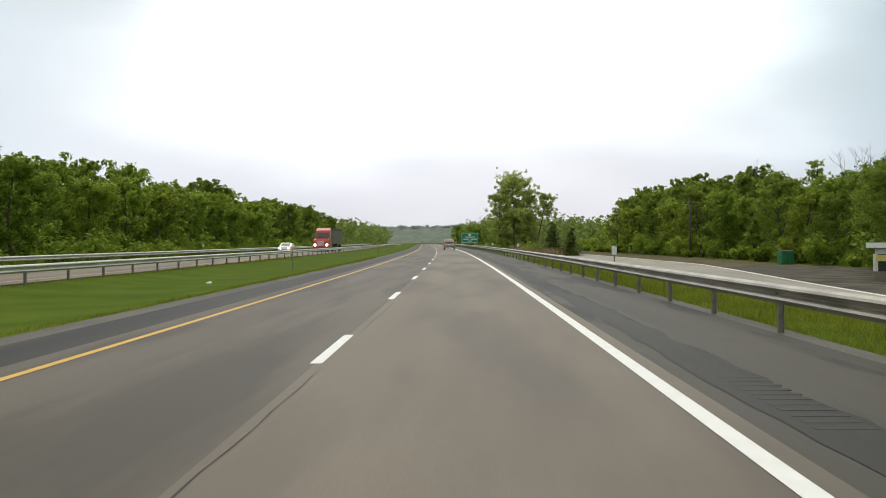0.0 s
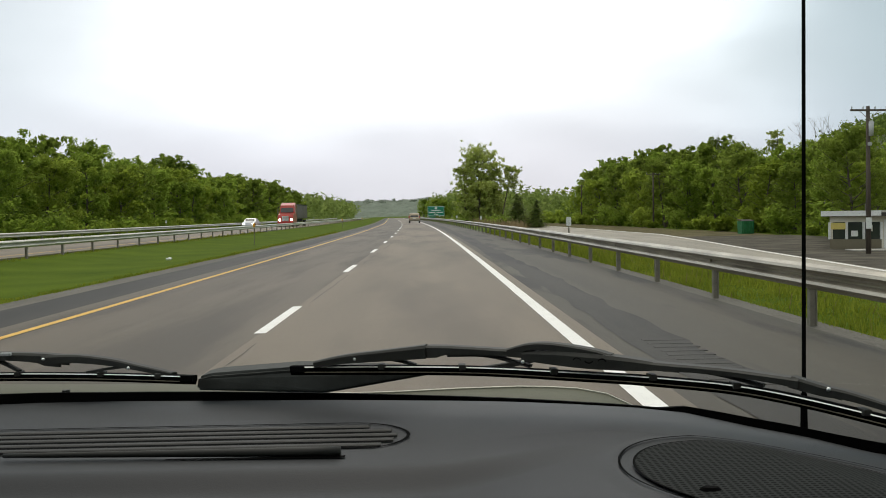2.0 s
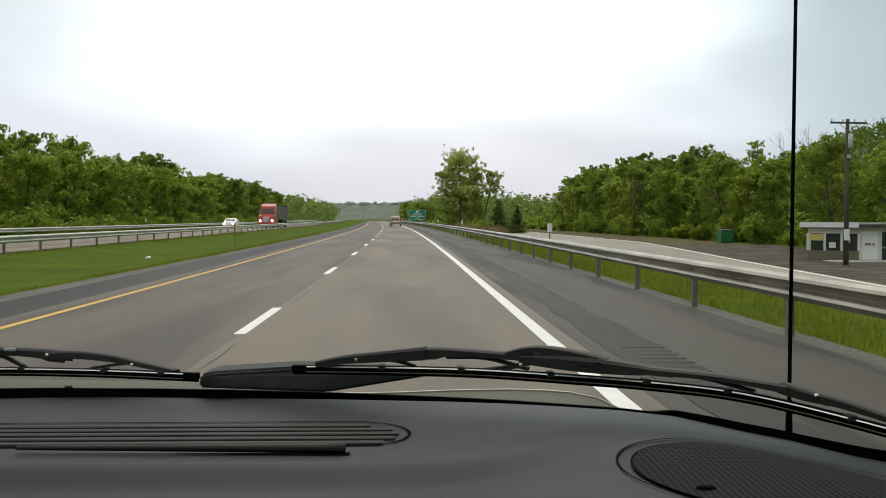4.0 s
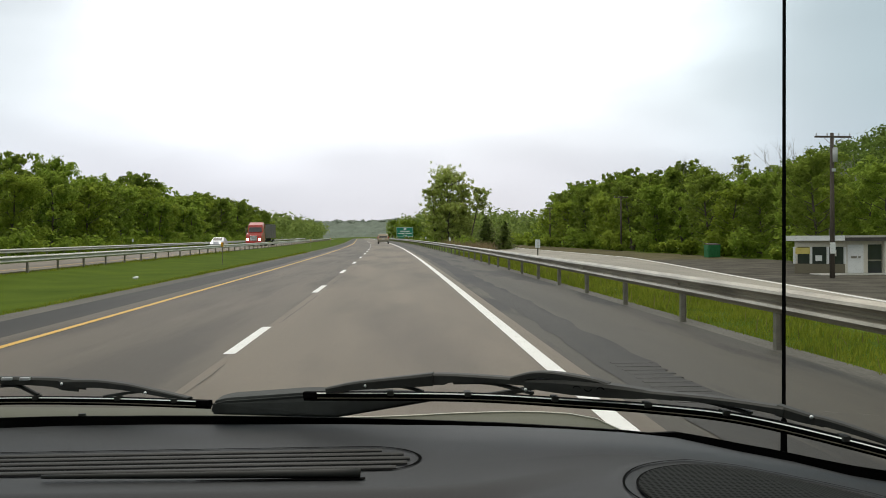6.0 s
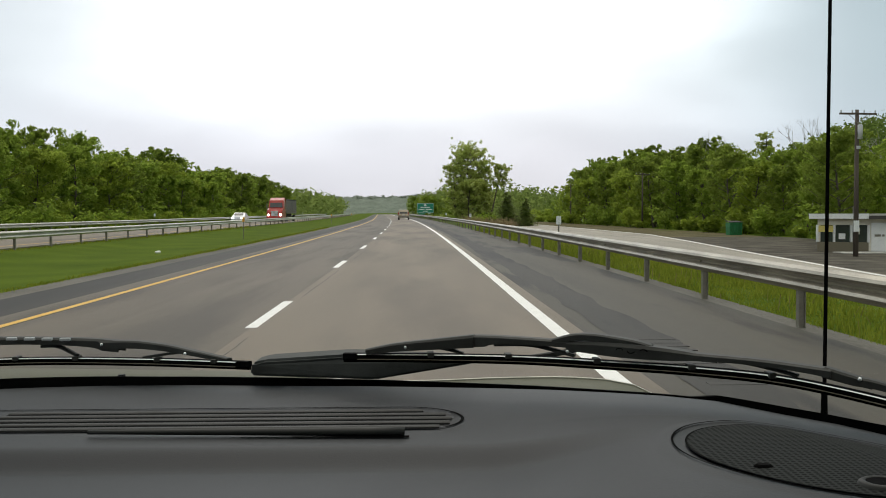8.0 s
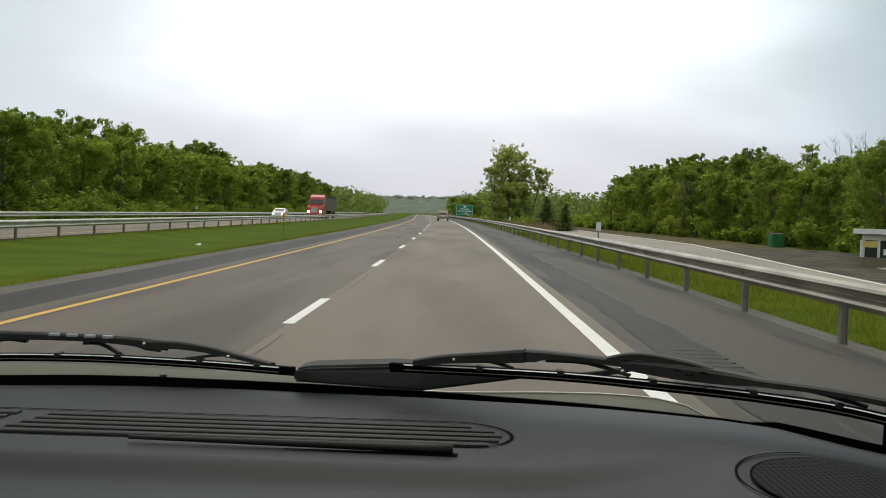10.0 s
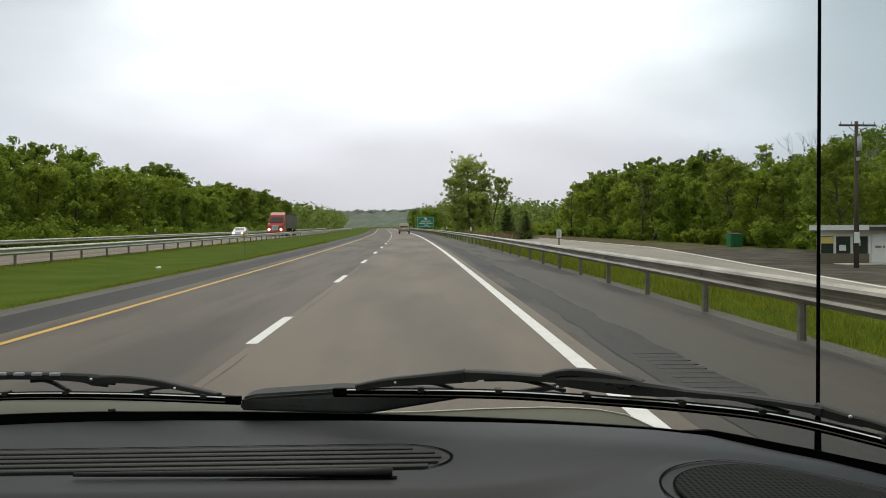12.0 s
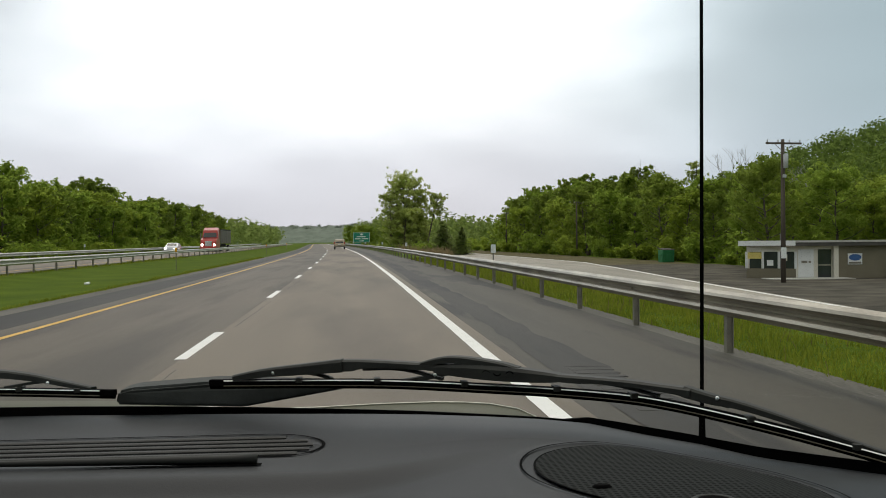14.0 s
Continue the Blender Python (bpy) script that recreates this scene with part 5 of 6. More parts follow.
# vent slots: dark channels with a raised lip each
for yv, xe in ((0.7085, -0.008), (0.6955, 0.007), (0.6825, 0.011), (0.6690, 0.009), (0.6555, 0.002)):
    for x0, x1 in ((-0.80, -0.318 + (yv - 0.68) * 0.2), (-0.300 + (yv - 0.68) * 0.3, xe)):
        bm = bmesh.new()
        n = 24
        tops = []
        for i in range(n + 1):
            x = x0 + (x1 - x0) * i / n
            z = dash_z(x, yv) + 0.0006
            w = 0.0027 if 0 < i < n else 0.0012
            tops.append([bm.verts.new((x, yv - w, z)), bm.verts.new((x, yv + w, z))])
        for a, b in zip(tops, tops[1:]):
            bm.faces.new((a[0], b[0], b[1], a[1]))
        part("vent_slot", bm, M_SLOT, dash, "black defroster slot")
        bm = bmesh.new()
        sweep(bm, [(x0 + (x1 - x0) * i / 8, yv + 0.0066, dash_z(x0, 0.69) + 0.0002) for i in range(9)], [(-0.0036, -0.002), (-0.0036, 0.0005), (-0.002, 0.0010), (0.002, 0.0010), (0.0036, 0.0005), (0.0036, -0.002)])
        part("vent_slat", bm, M_SLAT, dash)
bm = bmesh.new()
pts = [(-0.215 + 0.195 * i / 10, 0.6435 - 0.006 * i / 10 - 0.003, 1.2925 + 0.0015) for i in range(11)]
sweep(bm, pts, lambda u: [(0.0042 * (0.45 + 0.55 * u) * math.cos(a), 0.0030 * (0.45 + 0.55 * u) * math.sin(a)) for a in [k * 0.7854 for k in range(8)]])
smooth(part("vent_lip", bm, M_SLAT, dash, "raised front lip of the vent"))
# black strip below the lip's right half, painted as its shadow
bm = bmesh.new()
vs = []
for i in range(17):
    x = -0.120 + 0.103 * i / 16
    y = 0.6325 - 0.0015 * i / 16
    vs.append([bm.verts.new((x, y - 0.0008 - 0.002 * i / 16, dash_z(x, 0.63) + 0.0008)), bm.verts.new((x, y + 0.0008 + 0.0022 * i / 16, dash_z(x, 0.64) + 0.0008))])
for a, b in zip(vs, vs[1:]):
    bm.faces.new((a[0], b[0], b[1], a[1]))
part("vent_slot", bm, M_SLOT, dash)


# moulded outline round the vent
bm = bmesh.new()
RV = (VY1 - VY0) / 2
loop = [(-0.80 + (VX1 - RV + 0.80) * i / 30, VY1) for i in range(31)]
loop += [(VX1 - RV + RV * math.sin(a), (VY0 + VY1) / 2 + RV * math.cos(a)) for a in [math.pi * k / 16 * 0.86 for k in range(1, 17)]]
prev = None
for i, (x, y) in enumerate(loop):
    cx_, cy_ = min(x, VX1 - RV), (VY0 + VY1) / 2
    d = Vector((x - cx_, y - cy_, 0)).normalized() * (0.0011 if i < 44 else 0.0011 * (47 - i) / 4)
    pair = [bm.verts.new((x - d.x, y - d.y, 1.2916)), bm.verts.new((x + d.x, y + d.y, 1.2916))]
    if prev:
        bm.faces.new((prev[0], pair[0], pair[1], prev[1]))
    prev = pair
part("vent_outline", bm, M_SLOT, dash, "dark moulded joint round the vent")


# loudspeaker grille: perforated oval
def grille_mat():
    m = node_mat("speaker_mesh", (0.0225, 0.0250, 0.0236), (0.0290, 0.0320, 0.0300), 6.0, 0.8, spec=0.06)
    n, l = m.node_tree.nodes, m.node_tree.links
    p = n["Principled BSDF"]
    base = p.inputs["Base Color"].links[0].from_socket
    co = n.new("ShaderNodeTexCoord")
    vo = n.new("ShaderNodeTexVoronoi")
    vo.voronoi_dimensions = "2D"
    vo.inputs["Scale"].default_value = 300
    vo.inputs["Randomness"].default_value = 0.0
    l.new(co.outputs["Object"], vo.inputs["Vector"])
    mr = n.new("ShaderNodeMapRange")
    mr.inputs["From Min"].default_value = 0.30
    mr.inputs["From Max"].default_value = 0.40
    l.new(vo.outputs["Distance"], mr.inputs["Value"])
    mx = n.new("ShaderNodeMixRGB")
    mx.inputs[1].default_value = (0.004, 0.004, 0.004, 1)
    l.new(mr.outputs[0], mx.inputs[0])
    l.new(base, mx.inputs[2])
    l.new(mx.outputs[0], p.inputs["Base Color"])
    return m


M_GRILLE = grille_mat()
bm = bmesh.new()
rings = []
for k in range(9):
    f = k / 8 * 0.90
    ring = []
    for i in range(56):
        a = i / 56 * 2 * math.pi
        u, v = math.cos(a) * SPK[2] * f, math.sin(a) * SPK[3] * f
        c, s = math.cos(SPK[4]), math.sin(SPK[4])
        gx_, gy_ = SPK[0] + u * c - v * s, SPK[1] + u * s + v * c
        ring.append(bm.verts.new((gx_, gy_, dash_z(gx_, gy_) + 0.0009 + 0.0016 * (1 - f * f))))
    rings.append(ring)
for a, b in zip(rings, rings[1:]):
    for i in range(56):
        bm.faces.new((a[i], a[(i + 1) % 56], b[(i + 1) % 56], b[i]))
bmesh.ops.remove_doubles(bm, verts=bm.verts[:], dist=0.00001)
grille = smooth(part("speaker_grille", bm, M_GRILLE, dash, "dark perforated oval speaker grille"))
for scale_, half in ((1.0, 0.008), (0.905, 0.008)):
    bm = bmesh.new()
    prev = None
    for i in range(81):
        a = i / 80 * 2 * math.pi
        c, s = math.cos(SPK[4]), math.sin(SPK[4])
        pair = []
        for k in (scale_ - half, scale_ + half):
            u, v = math.cos(a) * SPK[2] * k, math.sin(a) * SPK[3] * k
            x, y = SPK[0] + u * c - v * s, SPK[1] + u * s + v * c
            pair.append(bm.verts.new((x, y, dash_z(x, y) + (0.0008 if scale_ == 1.0 else 0.0014))))
        if prev:
            bm.faces.new((prev[0], pair[0], pair[1], prev[1]))
        prev = pair
    part("grille_joint", bm, M_SLOT, grille, "dark joint round the speaker grille")
bm = bmesh.new()
bmesh.ops.create_cone(bm, cap_ends=True, segments=16, radius1=0.0042, radius2=0.0030, depth=0.0012, matrix=Matrix.Translation((0.156, 0.496, dash_z(0.156, 0.496) + 0.0024)) @ Matrix.Diagonal((1.2, 0.7, 1, 1)))
part("sensor", bm, M_SLOT, grille)


def lathe(name, profile, at, material, parent):
    """A small turned ring: (radius, height) pairs spun round at."""
    bm2 = bmesh.new()
    turns = [[bm2.verts.new((at[0] + q * math.cos(k * math.pi / 12), at[1] + q * math.sin(k * math.pi / 12), at[2] + h)) for k in range(24)] for q, h in profile]
    for a2, b2 in zip(turns, turns[1:]):
        for k in range(24):
            bm2.faces.new((a2[k], a2[(k + 1) % 24], b2[(k + 1) % 24], b2[k]))
    return smooth(part(name, bm2, material, parent))


BOSS = (0.199, 0.461, dash_z(0.199, 0.461))
lathe("screw_boss", ((0.0112, 0.0012), (0.0106, 0.0028), (0.0094, 0.0035), (0.0080, 0.0034), (0.0074, 0.0028)), BOSS, M_SLAT, grille)
lathe("screw_hole", ((0.0076, 0.0032), (0.0062, 0.0030), (0.0030, 0.0029), (0.0004, 0.0029)), BOSS, M_SLOT, grille)

# black seal between dashboard and glass
bm = bmesh.new()
rings = []
for i in range(90):
    x = -0.80 + 1.38 * i / 89
    y = dash_edge(x) + 0.006
    top = float(np.interp(x, (-0.8, -0.33, -0.22, -0.13, -0.04, 0.048, 0.133, 0.203, 0.209, 0.26, 0.29, 0.6), (1.294, 1.2970, 1.2955, 1.2952, 1.2938, 1.2922, 1.2912, 1.2912, 1.2952, 1.2955, 1.2962, 1.295)))
    rings.append([bm.verts.new(p) for p in ((x, y - 0.003, 1.26), (x, y, top), (x, y + 0.012, top - 0.0015), (x, y + 0.014, 1.22))])
for a, b in zip(rings, rings[1:]):
    for k in range(3):
        bm.faces.new((a[k], b[k], b[k + 1], a[k + 1]))
part("windscreen_seal", bm, M_RUBBER, car, "black rubber windscreen seal")

# windscreen
bm = bmesh.new()
rows_ = []
for j in range(9):
    v = j / 8
    row = []
    for i in range(25):
        x = -0.82 + 1.44 * i / 24
        xc = x + 0.1
        y = dash_edge(x) * 0.6 + 0.355 - 0.82 * v - 0.10 * xc * xc
        row.append(bm.verts.new((x * (1 - 0.10 * v), y, 1.262 + 0.50 * v)))
    rows_.append(row)
for a, b in zip(rows_, rows_[1:]):
    for i in range(24):
        bm.faces.new((a[i], a[i + 1], b[i + 1], b[i]))
glass = smooth(part("windscreen", bm, M_GLASS, car, "clear laminated windscreen"))
glass.visible_shadow = False

# plain cabin shell: roof, sides with window openings, back
bm = bmesh.new()
box(bm, -0.78, 0.58, -2.2, -0.04, 1.765, 1.80, 0.01)
part("roof", bm, M_CABIN, car, "grey roof lining")
for sx in (-0.86, 0.64):
    bm = bmesh.new()
    box(bm, sx - 0.03, sx + 0.03, -2.2, 0.35, 0.45, 1.22, 0.01)
    part("door", bm, M_CABIN, car)
    for yy in (-2.2, -1.0):
        bm = bmesh.new()
        box(bm, sx - 0.03, sx + 0.03, yy, yy + 0.1, 1.22, 1.77)
        part("door_pillar", bm, M_CABIN, car)
    # near-black panes added out of view to keep side light off the dashboard
    bm = bmesh.new()
    box(bm, sx - 0.003, sx + 0.003, -2.2, 0.0, 1.22, 1.765)
    vq = [bm.verts.new(q) for q in ((sx, 0.002, 1.22), (sx, 0.36, 1.22), (sx, 0.002, 1.64))]
    bm.faces.new(vq)
    part("side_window", bm, M_SIDE_DIMMER, car, "unseen side window glass, darkened to dim the dashboard")
    bm = bmesh.new()
    rod(bm, (sx, 0.40, 1.20), (sx * 0.93, -0.10, 1.78), 0.035, sides=8)
    part("windscreen_pillar", bm, M_CABIN, car)
bm = bmesh.new()
box(bm, -0.86, 0.64, -2.26, -2.2, 0.45, 1.8)
part("cabin_back", bm, M_CABIN, car)
bm = bmesh.new()
box(bm, -0.86, 0.64, -2.2, 0.3, 0.40, 0.45)
part("cabin_floor", bm, M_CABIN, car)

# bonnet: a short one that falls away steeply
bm = bmesh.new()
rows_ = []
for j in range(19):
    v = j / 18
    row = []
    for i in range(61):
        x = -0.95 + 1.55 * i / 60
        zr = float(np.interp(x, (-0.95, -0.6, -0.37, -0.18, -0.06, -0.007, 0.056, 0.108, 0.15, 0.183, 0.20, 0.25, 0.6), (1.256, 1.290, 1.2932, 1.2885, 1.278, 1.278, 1.2805, 1.2815, 1.2805, 1.2765, 1.266, 1.25, 1.19)))
        y = 0.96 - 0.08 * (x + 0.15) ** 2 + 0.95 * v
        z = zr - 0.006 - 0.30 * 0.95 * v - 0.10 * v * v
        row.append(bm.verts.new((x, y, z)))
    rows_.append(row)
last = rows_[-1]
crest_ = [v.co.copy() for v in rows_[0] if v.co.x > -0.15]
rows_.insert(0, [bm.verts.new((v.co.x, v.co.y - 0.075, v.co.z - 0.022)) for v in rows_[0]])
rows_.insert(0, [bm.verts.new((v.co.x, v.co.y - 0.004, v.co.z - 0.04)) for v in rows_[0]])
rows_.append([bm.verts.new((v.co.x, v.co.y + 0.03, v.co.z - 0.06)) for v in last])
rows_.append([bm.verts.new((v.co.x, v.co.y + 0.05, v.co.z - 0.5)) for v in last])
for a, b in zip(rows_, rows_[1:]):
    for i in range(60):
        bm.faces.new((a[i], a[i + 1], b[i + 1], b[i]))
bonnet = smooth(part("bonnet", bm, M_HOOD, car, "champagne metallic bonnet"))
# thin pale strip on the crest, its highlight put into the colour
bm = bmesh.new()
sweep(bm, [p + Vector((0, -0.0005, 0.0002)) for p in crest_], [(0.0010 * math.cos(a), 0.0008 * math.sin(a)) for a in [k * 0.7854 for k in range(8)]])
smooth(part("folded_edge", bm, M_EDGE_SHINE, bonnet, "painted highlight along the rear edge of the bonnet"))
bm = bmesh.new()
box(bm, -0.9, 0.58, 0.80, 0.95, 1.10, 1.20, 0.01)
part("cowl", bm, M_RUBBER, car, "black scuttle panel")
bm = bmesh.new()
rod(bm, (-0.261, 0.875, 1.27), (-0.261, 0.875, 1.2935), 0.005, 0.003, 10)
part("washer_jet", bm, M_WIPER, car)


# plain outer body below the windows
for sx in (-0.945, 0.725):
    bm = bmesh.new()
    box(bm, sx - 0.025, sx + 0.025, -2.3, 0.40, 0.32, 1.22, 0.02)
    part("door_skin", bm, M_HOOD, car)
    bm = bmesh.new()
    box(bm, sx - 0.025, sx + 0.025, 0.42, 1.95, 0.42, 1.10, 0.02, lambda v: (v.x, v.y, v.z - (0.22 if v.y > 1.2 and v.z > 0.8 else 0)))
    part("wing", bm, M_HOOD, car)
    for yy in (-1.65, 1.30):
        wheel(car, sx * 0.985 + 0.0, yy, 0.33, 0.2)
bm = bmesh.new()
box(bm, -0.93, 0.71, 1.93, 2.06, 0.30, 0.82, 0.04)
part("bumper", bm, M_HOOD, car)
bm = bmesh.new()
box(bm, -0.80, 0.60, -2.24, -0.05, 1.802, 1.83, 0.012)
part("roof_skin", bm, M_HOOD, car)


# wipers
def tape(w0, t0, w1=None, t1=None):
    """A flat bar section that tapers along its length."""
    def sec(u):
        w = w0 + ((w1 if w1 is not None else w0) - w0) * u
        t = t0 + ((t1 if t1 is not None else t0) - t0) * u
        return [(-w, -t), (w, -t), (w, t * 0.6), (w * 0.7, t), (-w * 0.7, t), (-w, t * 0.6)]
    return sec


def channel(w, top, low0, low1, arches):
    """An inverted channel section whose front wall is cut away in shallow arches; arches are (from, to) along its length."""
    def sec(u):
        low = low0 + (low1 - low0) * u
        lift = 0.0
        for a, b in arches:
            if a < u < b:
                lift = max(lift, math.sin(math.pi * (u - a) / (b - a)) ** 0.5)
        fl = low + (-0.0006 - low) * 0.6 * lift
        return [(-w, fl), (-w + 0.0012, fl), (-w + 0.0012, 0.0004), (w - 0.0012, 0.0004), (w - 0.0012, fl), (w, fl), (w, top * 0.45), (w * 0.65, top), (-w * 0.65, top), (-w, top * 0.45)]
    return sec


def rivets(places, parent):
    for p in places:
        bm = bmesh.new()
        bmesh.ops.create_uvsphere(bm, u_segments=10, v_segments=6, radius=0.0013, matrix=Matrix.Translation((p[0], p[1] - 0.0058, p[2])))
        part("rivet", bm, M_STEEL, parent, "bright rivet")


def blade(parent, path, claws):
    line = spline(path, 48)
    bm = bmesh.new()
    sweep(bm, [p + Vector((0, 0, -0.0018)) for p in line], [(-0.0032, -0.0018), (0.0032, -0.0018), (0.0030, 0.0024), (-0.0030, 0.0024)])
    sweep(bm, [p + Vector((0, 0.001, -0.0048)) for p in line], [(-0.0010, -0.0018), (0.0010, -0.0014), (0.0020, 0.0012), (-0.0020, 0.0012)])
    part("rubber", bm, M_RUBBER, parent, "black rubber blade")
    bm = bmesh.new()
    sweep(bm, [p + Vector((0, 0, 0)) for p in line[1:-1]], [(0.0030, -0.0005), (0.0036, -0.0003), (0.0032, 0.0004), (0.0030, 0.0004)])
    part("spine", bm, M_STEEL, parent, "bright steel spine")
    # brown strip standing in for light caught by the rubber lip
    bm = bmesh.new()
    sweep(bm, [p + Vector((0, -0.0006, -0.0036)) for p in line[1:-1]], [(0.0030, -0.0004), (0.0036, -0.0003), (0.0034, 0.0003), (0.0030, 0.0003)])
    part("spine_edge", bm, M_LIP_SHEEN, parent, "brownish sheen painted along the rubber lip")
    for u in claws:
        p = line[int(u * 47)]
        bm = bmesh.new()
        box(bm, p.x - 0.0024, p.x + 0.0024, p.y - 0.0056, p.y + 0.0056, p.z - 0.0018, p.z + 0.0018, 0.0006)
        part("claw", bm, M_WIPER, parent)


wr = empty("wiper")
wr.parent = car
tagged(wr, "black passenger-side wiper parked at the foot of the glass")
R_PATH = [(-0.068, 0.787, 1.3215), (0.005, 0.772, 1.3225), (0.067, 0.752, 1.3235), (0.124, 0.724, 1.3235), (0.18, 0.693, 1.3232), (0.23, 0.659, 1.321), (0.288, 0.610, 1.3115), (0.352, 0.556, 1.297)]
blade(wr, R_PATH, (0.14, 0.27, 0.42, 0.56, 0.70, 0.84, 0.95))
bm = bmesh.new()
sweep(bm, spline([(-0.050, 0.784, 1.3235), (-0.028, 0.779, 1.3275), (0.0, 0.772, 1.3305), (0.030, 0.766, 1.3335)], 14), tape(0.005, 0.0022, 0.006, 0.0046))
part("inner_bridge", bm, M_WIPER, wr)
bm = bmesh.new()
sweep(bm, spline([(-0.020, 0.778, 1.3262), (-0.005, 0.774, 1.3285), (0.012, 0.770, 1.3265), (0.022, 0.768, 1.3235)], 10), tape(0.003, 0.001))
part("yoke", bm, M_WIPER, wr)
bm = bmesh.new()
sweep(bm, spline([(0.031, 0.767, 1.3355), (0.05, 0.758, 1.3358), (0.097, 0.738, 1.3345), (0.142, 0.715, 1.3325), (0.176, 0.695, 1.3310), (0.214, 0.669, 1.3300), (0.249, 0.643, 1.3275)], 60), channel(0.0060, 0.0022, -0.0062, -0.0030, ((0.10, 0.46), (0.60, 0.98))))
part("main_bridge", bm, M_WIPER, wr)
for a, b, c in (((0.045, 0.760, 1.3315), (0.072, 0.749, 1.3320), (0.100, 0.735, 1.3262)), ((0.180, 0.692, 1.3290), (0.205, 0.675, 1.3290), (0.232, 0.657, 1.3232)), ((0.235, 0.654, 1.3285), (0.252, 0.641, 1.3240), (0.268, 0.628, 1.3200))):
    bm = bmesh.new()
    sweep(bm, spline([a, b, c], 12), tape(0.0030, 0.0013, 0.0026, 0.0010))
    part("yoke", bm, M_WIPER, wr)
bm = bmesh.new()
sweep(bm, spline([(0.245, 0.646, 1.3275), (0.260, 0.635, 1.3235), (0.271, 0.626, 1.3218), (0.290, 0.609, 1.3165), (0.318, 0.586, 1.3070), (0.345, 0.562, 1.2985)], 20), tape(0.0050, 0.0034, 0.0026, 0.0010))
part("outer_bridge", bm, M_WIPER, wr)
bm = bmesh.new()
sweep(bm, spline([(0.086, 0.742, 1.3355), (0.100, 0.736, 1.3395), (0.115, 0.729, 1.3400), (0.138, 0.717, 1.3372), (0.150, 0.711, 1.3340)], 16), tape(0.005, 0.0022, 0.0055, 0.0026))
part("arm_hook", bm, M_WIPER, wr)
bm = bmesh.new()


def saddle(u):
    """The adapter's body swells out of the bridge and dies back into it."""
    k = math.sin(math.pi * min(1.0, u * 1.15)) ** 0.7 if u < 0.87 else 0.0
    w, hi, lo = 0.0064 + 0.0010 * k, 0.0022 + 0.0024 * k, 0.0024 + 0.0026 * k
    return [(-w, -lo), (w, -lo), (w, hi * 0.5), (w * 0.72, hi), (-w * 0.72, hi), (-w, hi * 0.5)]


sweep(bm, spline([(0.096, 0.738, 1.3335), (0.118, 0.727, 1.3330), (0.140, 0.715, 1.3322), (0.165, 0.702, 1.3312), (0.190, 0.686, 1.3305)], 24), saddle)
part("adapter", bm, M_WIPER, wr)
for px_, py_, flip in ((0.128, 0.7135, 1), (0.135, 0.7095, -1), (0.143, 0.7055, 1)):
    bm = bmesh.new()
    arc = [Vector((px_ + 0.0022 * math.cos(a), py_ - 0.0022 * math.cos(a) * 0.55, 1.3326 + flip * 0.0015 * math.sin(a))) for a in [math.pi * k / 6 for k in range(7)]]
    for p, q in zip(arc, arc[1:]):
        rod(bm, p, q, 0.0005, sides=5)
    part("adapter_catch", bm, M_SLOT, wr, "small dark curved catch")
rivets([(-0.021, 0.778, 1.328), (0.041, 0.764, 1.3335), (0.094, 0.735, 1.3298), (0.166, 0.703, 1.332), (0.26, 0.635, 1.325)], wr)
bm = bmesh.new()
vs = [bm.verts.new(p) for p in ((-0.147, 0.832, 1.298), (-0.145, 0.830, 1.3085), (-0.134, 0.828, 1.3115), (-0.069, 0.813, 1.3172), (-0.05, 0.81, 1.3168), (0.03, 0.79, 1.3155), (0.03, 0.79, 1.3125), (-0.046, 0.807, 1.298))]
f = bm.faces.new(vs)
ex = bmesh.ops.extrude_face_region(bm, geom=[f])
for v in ex["geom"]:
    if isinstance(v, bmesh.types.BMVert):
        v.co += Vector((0.004, 0.022, 0.002))
bmesh.ops.recalc_face_normals(bm, faces=bm.faces[:])
bmesh.ops.bevel(bm, geom=bm.edges[:], offset=0.002, segments=2, affect="EDGES")
part("arm", bm, M_ARM, wr, "broad dark grey wiper arm")
bm = bmesh.new()
sweep(bm, spline([(0.02, 0.800, 1.3142), (0.06, 0.785, 1.3165), (0.10, 0.760, 1.326), (0.118, 0.735, 1.3365)], 12), tape(0.0035, 0.002))
part("arm_rod", bm, M_WIPER, wr)

wl_ = empty("wiper")
wl_.parent = car
tagged(wl_, "black driver-side wiper parked at the foot of the glass")
L_PATH = [(-0.66, 0.80, 1.290), (-0.54, 0.855, 1.298), (-0.44, 0.885, 1.303), (-0.34, 0.886, 1.3062), (-0.24, 0.861, 1.3085), (-0.144, 0.816, 1.3115)]
blade(wl_, L_PATH, (0.15, 0.3, 0.45, 0.58, 0.70, 0.83, 0.95))
bm = bmesh.new()
sweep(bm, spline([(-0.56, 0.87, 1.316), (-0.46, 0.885, 1.3205), (-0.36, 0.887, 1.3212), (-0.29, 0.876, 1.3212), (-0.258, 0.867, 1.3200)], 60), channel(0.006, 0.0030, -0.0062, -0.0062, ((0.30, 0.86),)))
part("main_bridge", bm, M_WIPER, wl_)
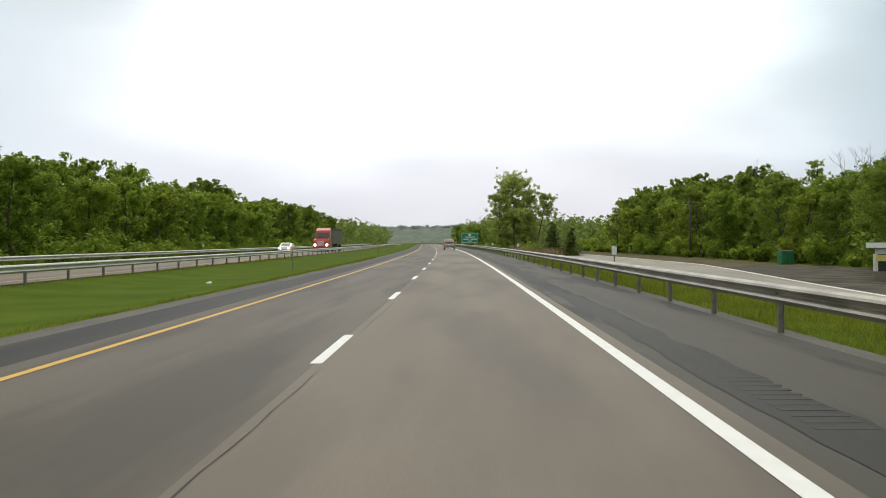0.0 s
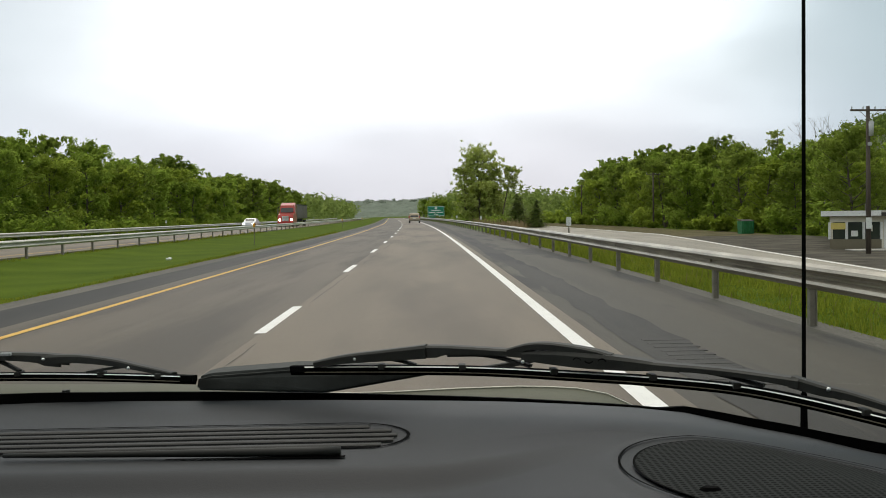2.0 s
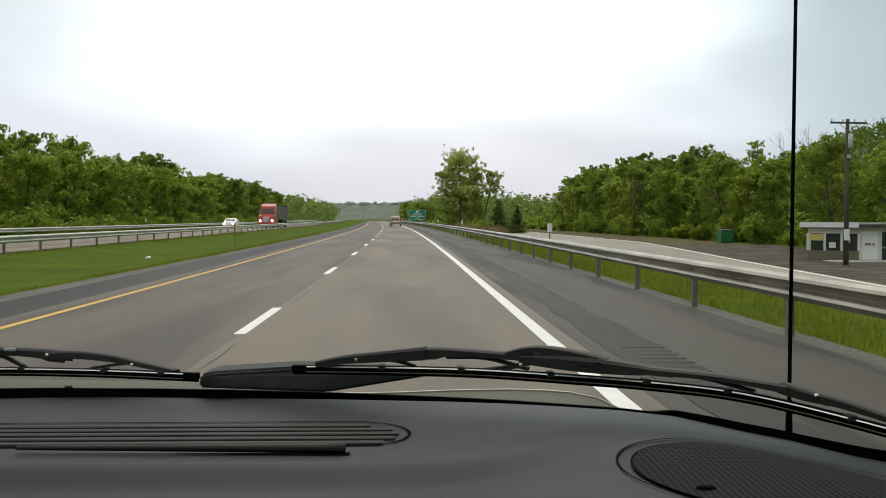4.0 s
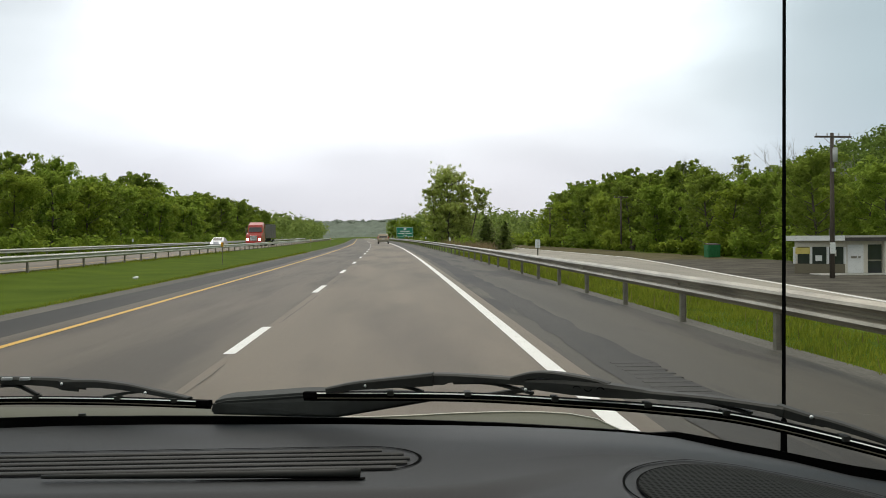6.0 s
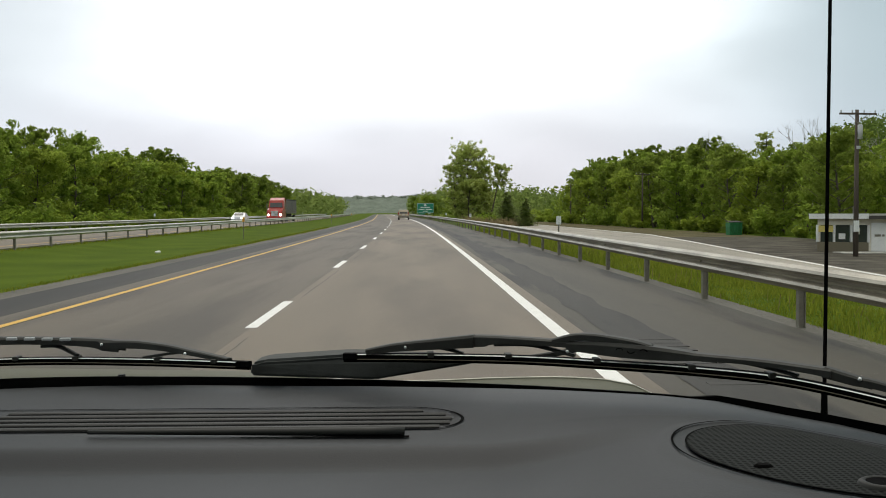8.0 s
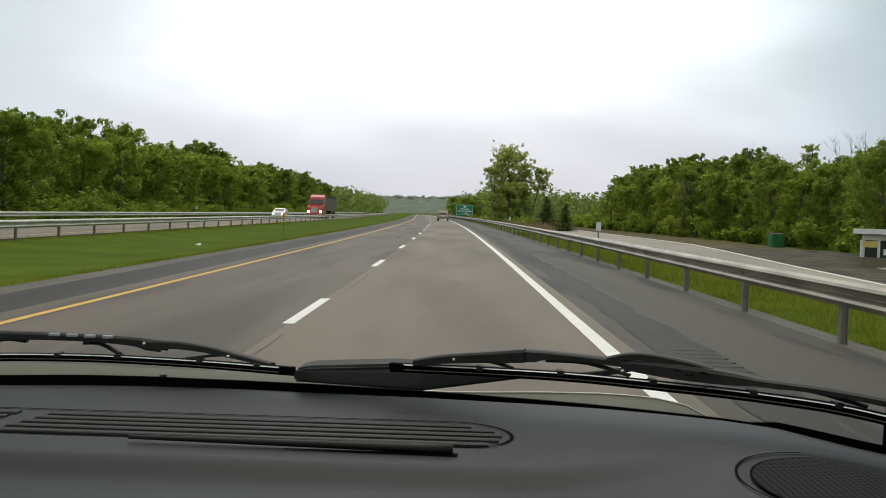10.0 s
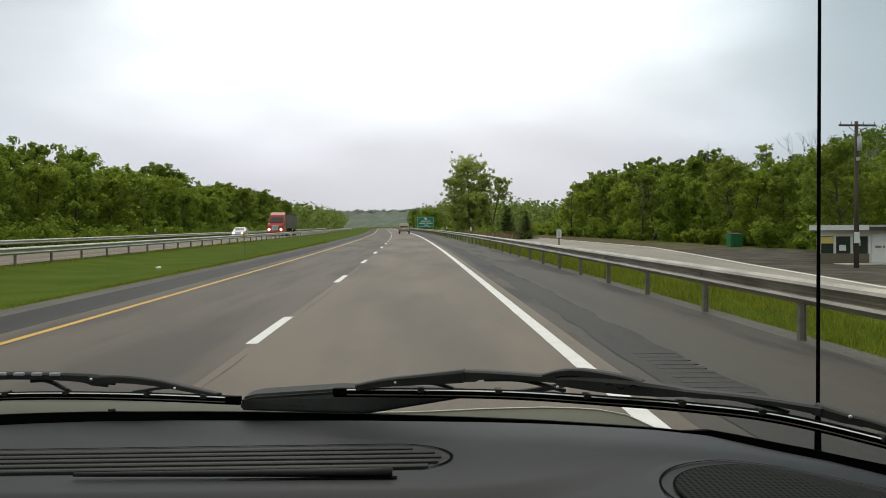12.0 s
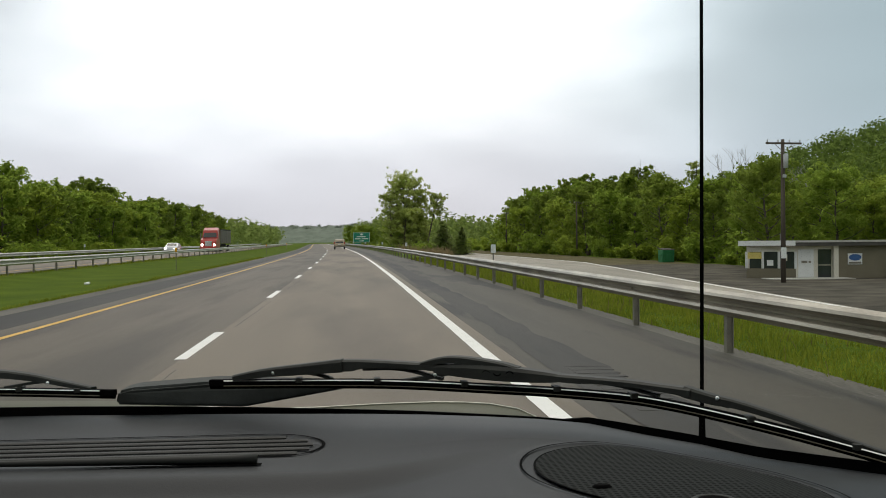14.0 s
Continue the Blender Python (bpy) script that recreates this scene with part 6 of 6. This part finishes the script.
for k in range(4):
    bm = bmesh.new()
    xx = -0.352 + 0.0155 * k
    box(bm, xx - 0.0042, xx + 0.0042, 0.8725 - 0.002 * k, 0.8765 - 0.002 * k, 1.3228, 1.3252, 0.0006)
    part("slot", bm, M_GREYBOX, wl_, "pale slot in the wiper bridge")
bm = bmesh.new()
sweep(bm, spline([(-0.275, 0.871, 1.319), (-0.245, 0.862, 1.3205), (-0.215, 0.852, 1.3185), (-0.192, 0.842, 1.3155), (-0.162, 0.826, 1.3118)], 20), tape(0.0060, 0.0036, 0.0035, 0.0016))
part("outer_bridge", bm, M_WIPER, wl_)
for a, b, c in (((-0.196, 0.845, 1.3165), (-0.212, 0.850, 1.3145), (-0.238, 0.860, 1.3098)), ((-0.33, 0.884, 1.3165), (-0.315, 0.881, 1.3165), (-0.298, 0.877, 1.3095)), ((-0.38, 0.888, 1.316), (-0.40, 0.888, 1.3165), (-0.43, 0.886, 1.306))):
    bm = bmesh.new()
    sweep(bm, spline([a, b, c], 12), tape(0.0030, 0.0012, 0.0026, 0.0010))
    part("yoke", bm, M_WIPER, wl_)
rivets([(-0.273, 0.866, 1.3205), (-0.199, 0.841, 1.3158), (-0.42, 0.882, 1.3215)], wl_)
bm = bmesh.new()
sweep(bm, spline([(-0.84, 0.78, 1.27), (-0.70, 0.86, 1.30), (-0.60, 0.895, 1.318), (-0.50, 0.895, 1.327)], 14), tape(0.009, 0.005, 0.006, 0.0035))
part("arm", bm, M_WIPER, wl_)

# aerial
ae = empty("aerial", (0.326, 0.852, 0))
ae.parent = car
tagged(ae, "thin black aerial mast on the wing")
bm = bmesh.new()
rod(bm, (0, 0, 1.18), (0, 0, 1.283), 0.0042, 0.0024, 10)
part("base", bm, M_RUBBER, ae)
bm = bmesh.new()
rod(bm, (0, 0, 1.28), (0.004, 0, 2.0), 0.0017, 0.0013, 8)
for k in range(60):
    rod(bm, (0.004 * k / 60, 0, 1.29 + 0.0115 * k), (0.004 * k / 60, 0, 1.2935 + 0.0115 * k), 0.00172 - 0.0004 * k / 60, sides=8)
part("mast", bm, M_RUBBER, ae)
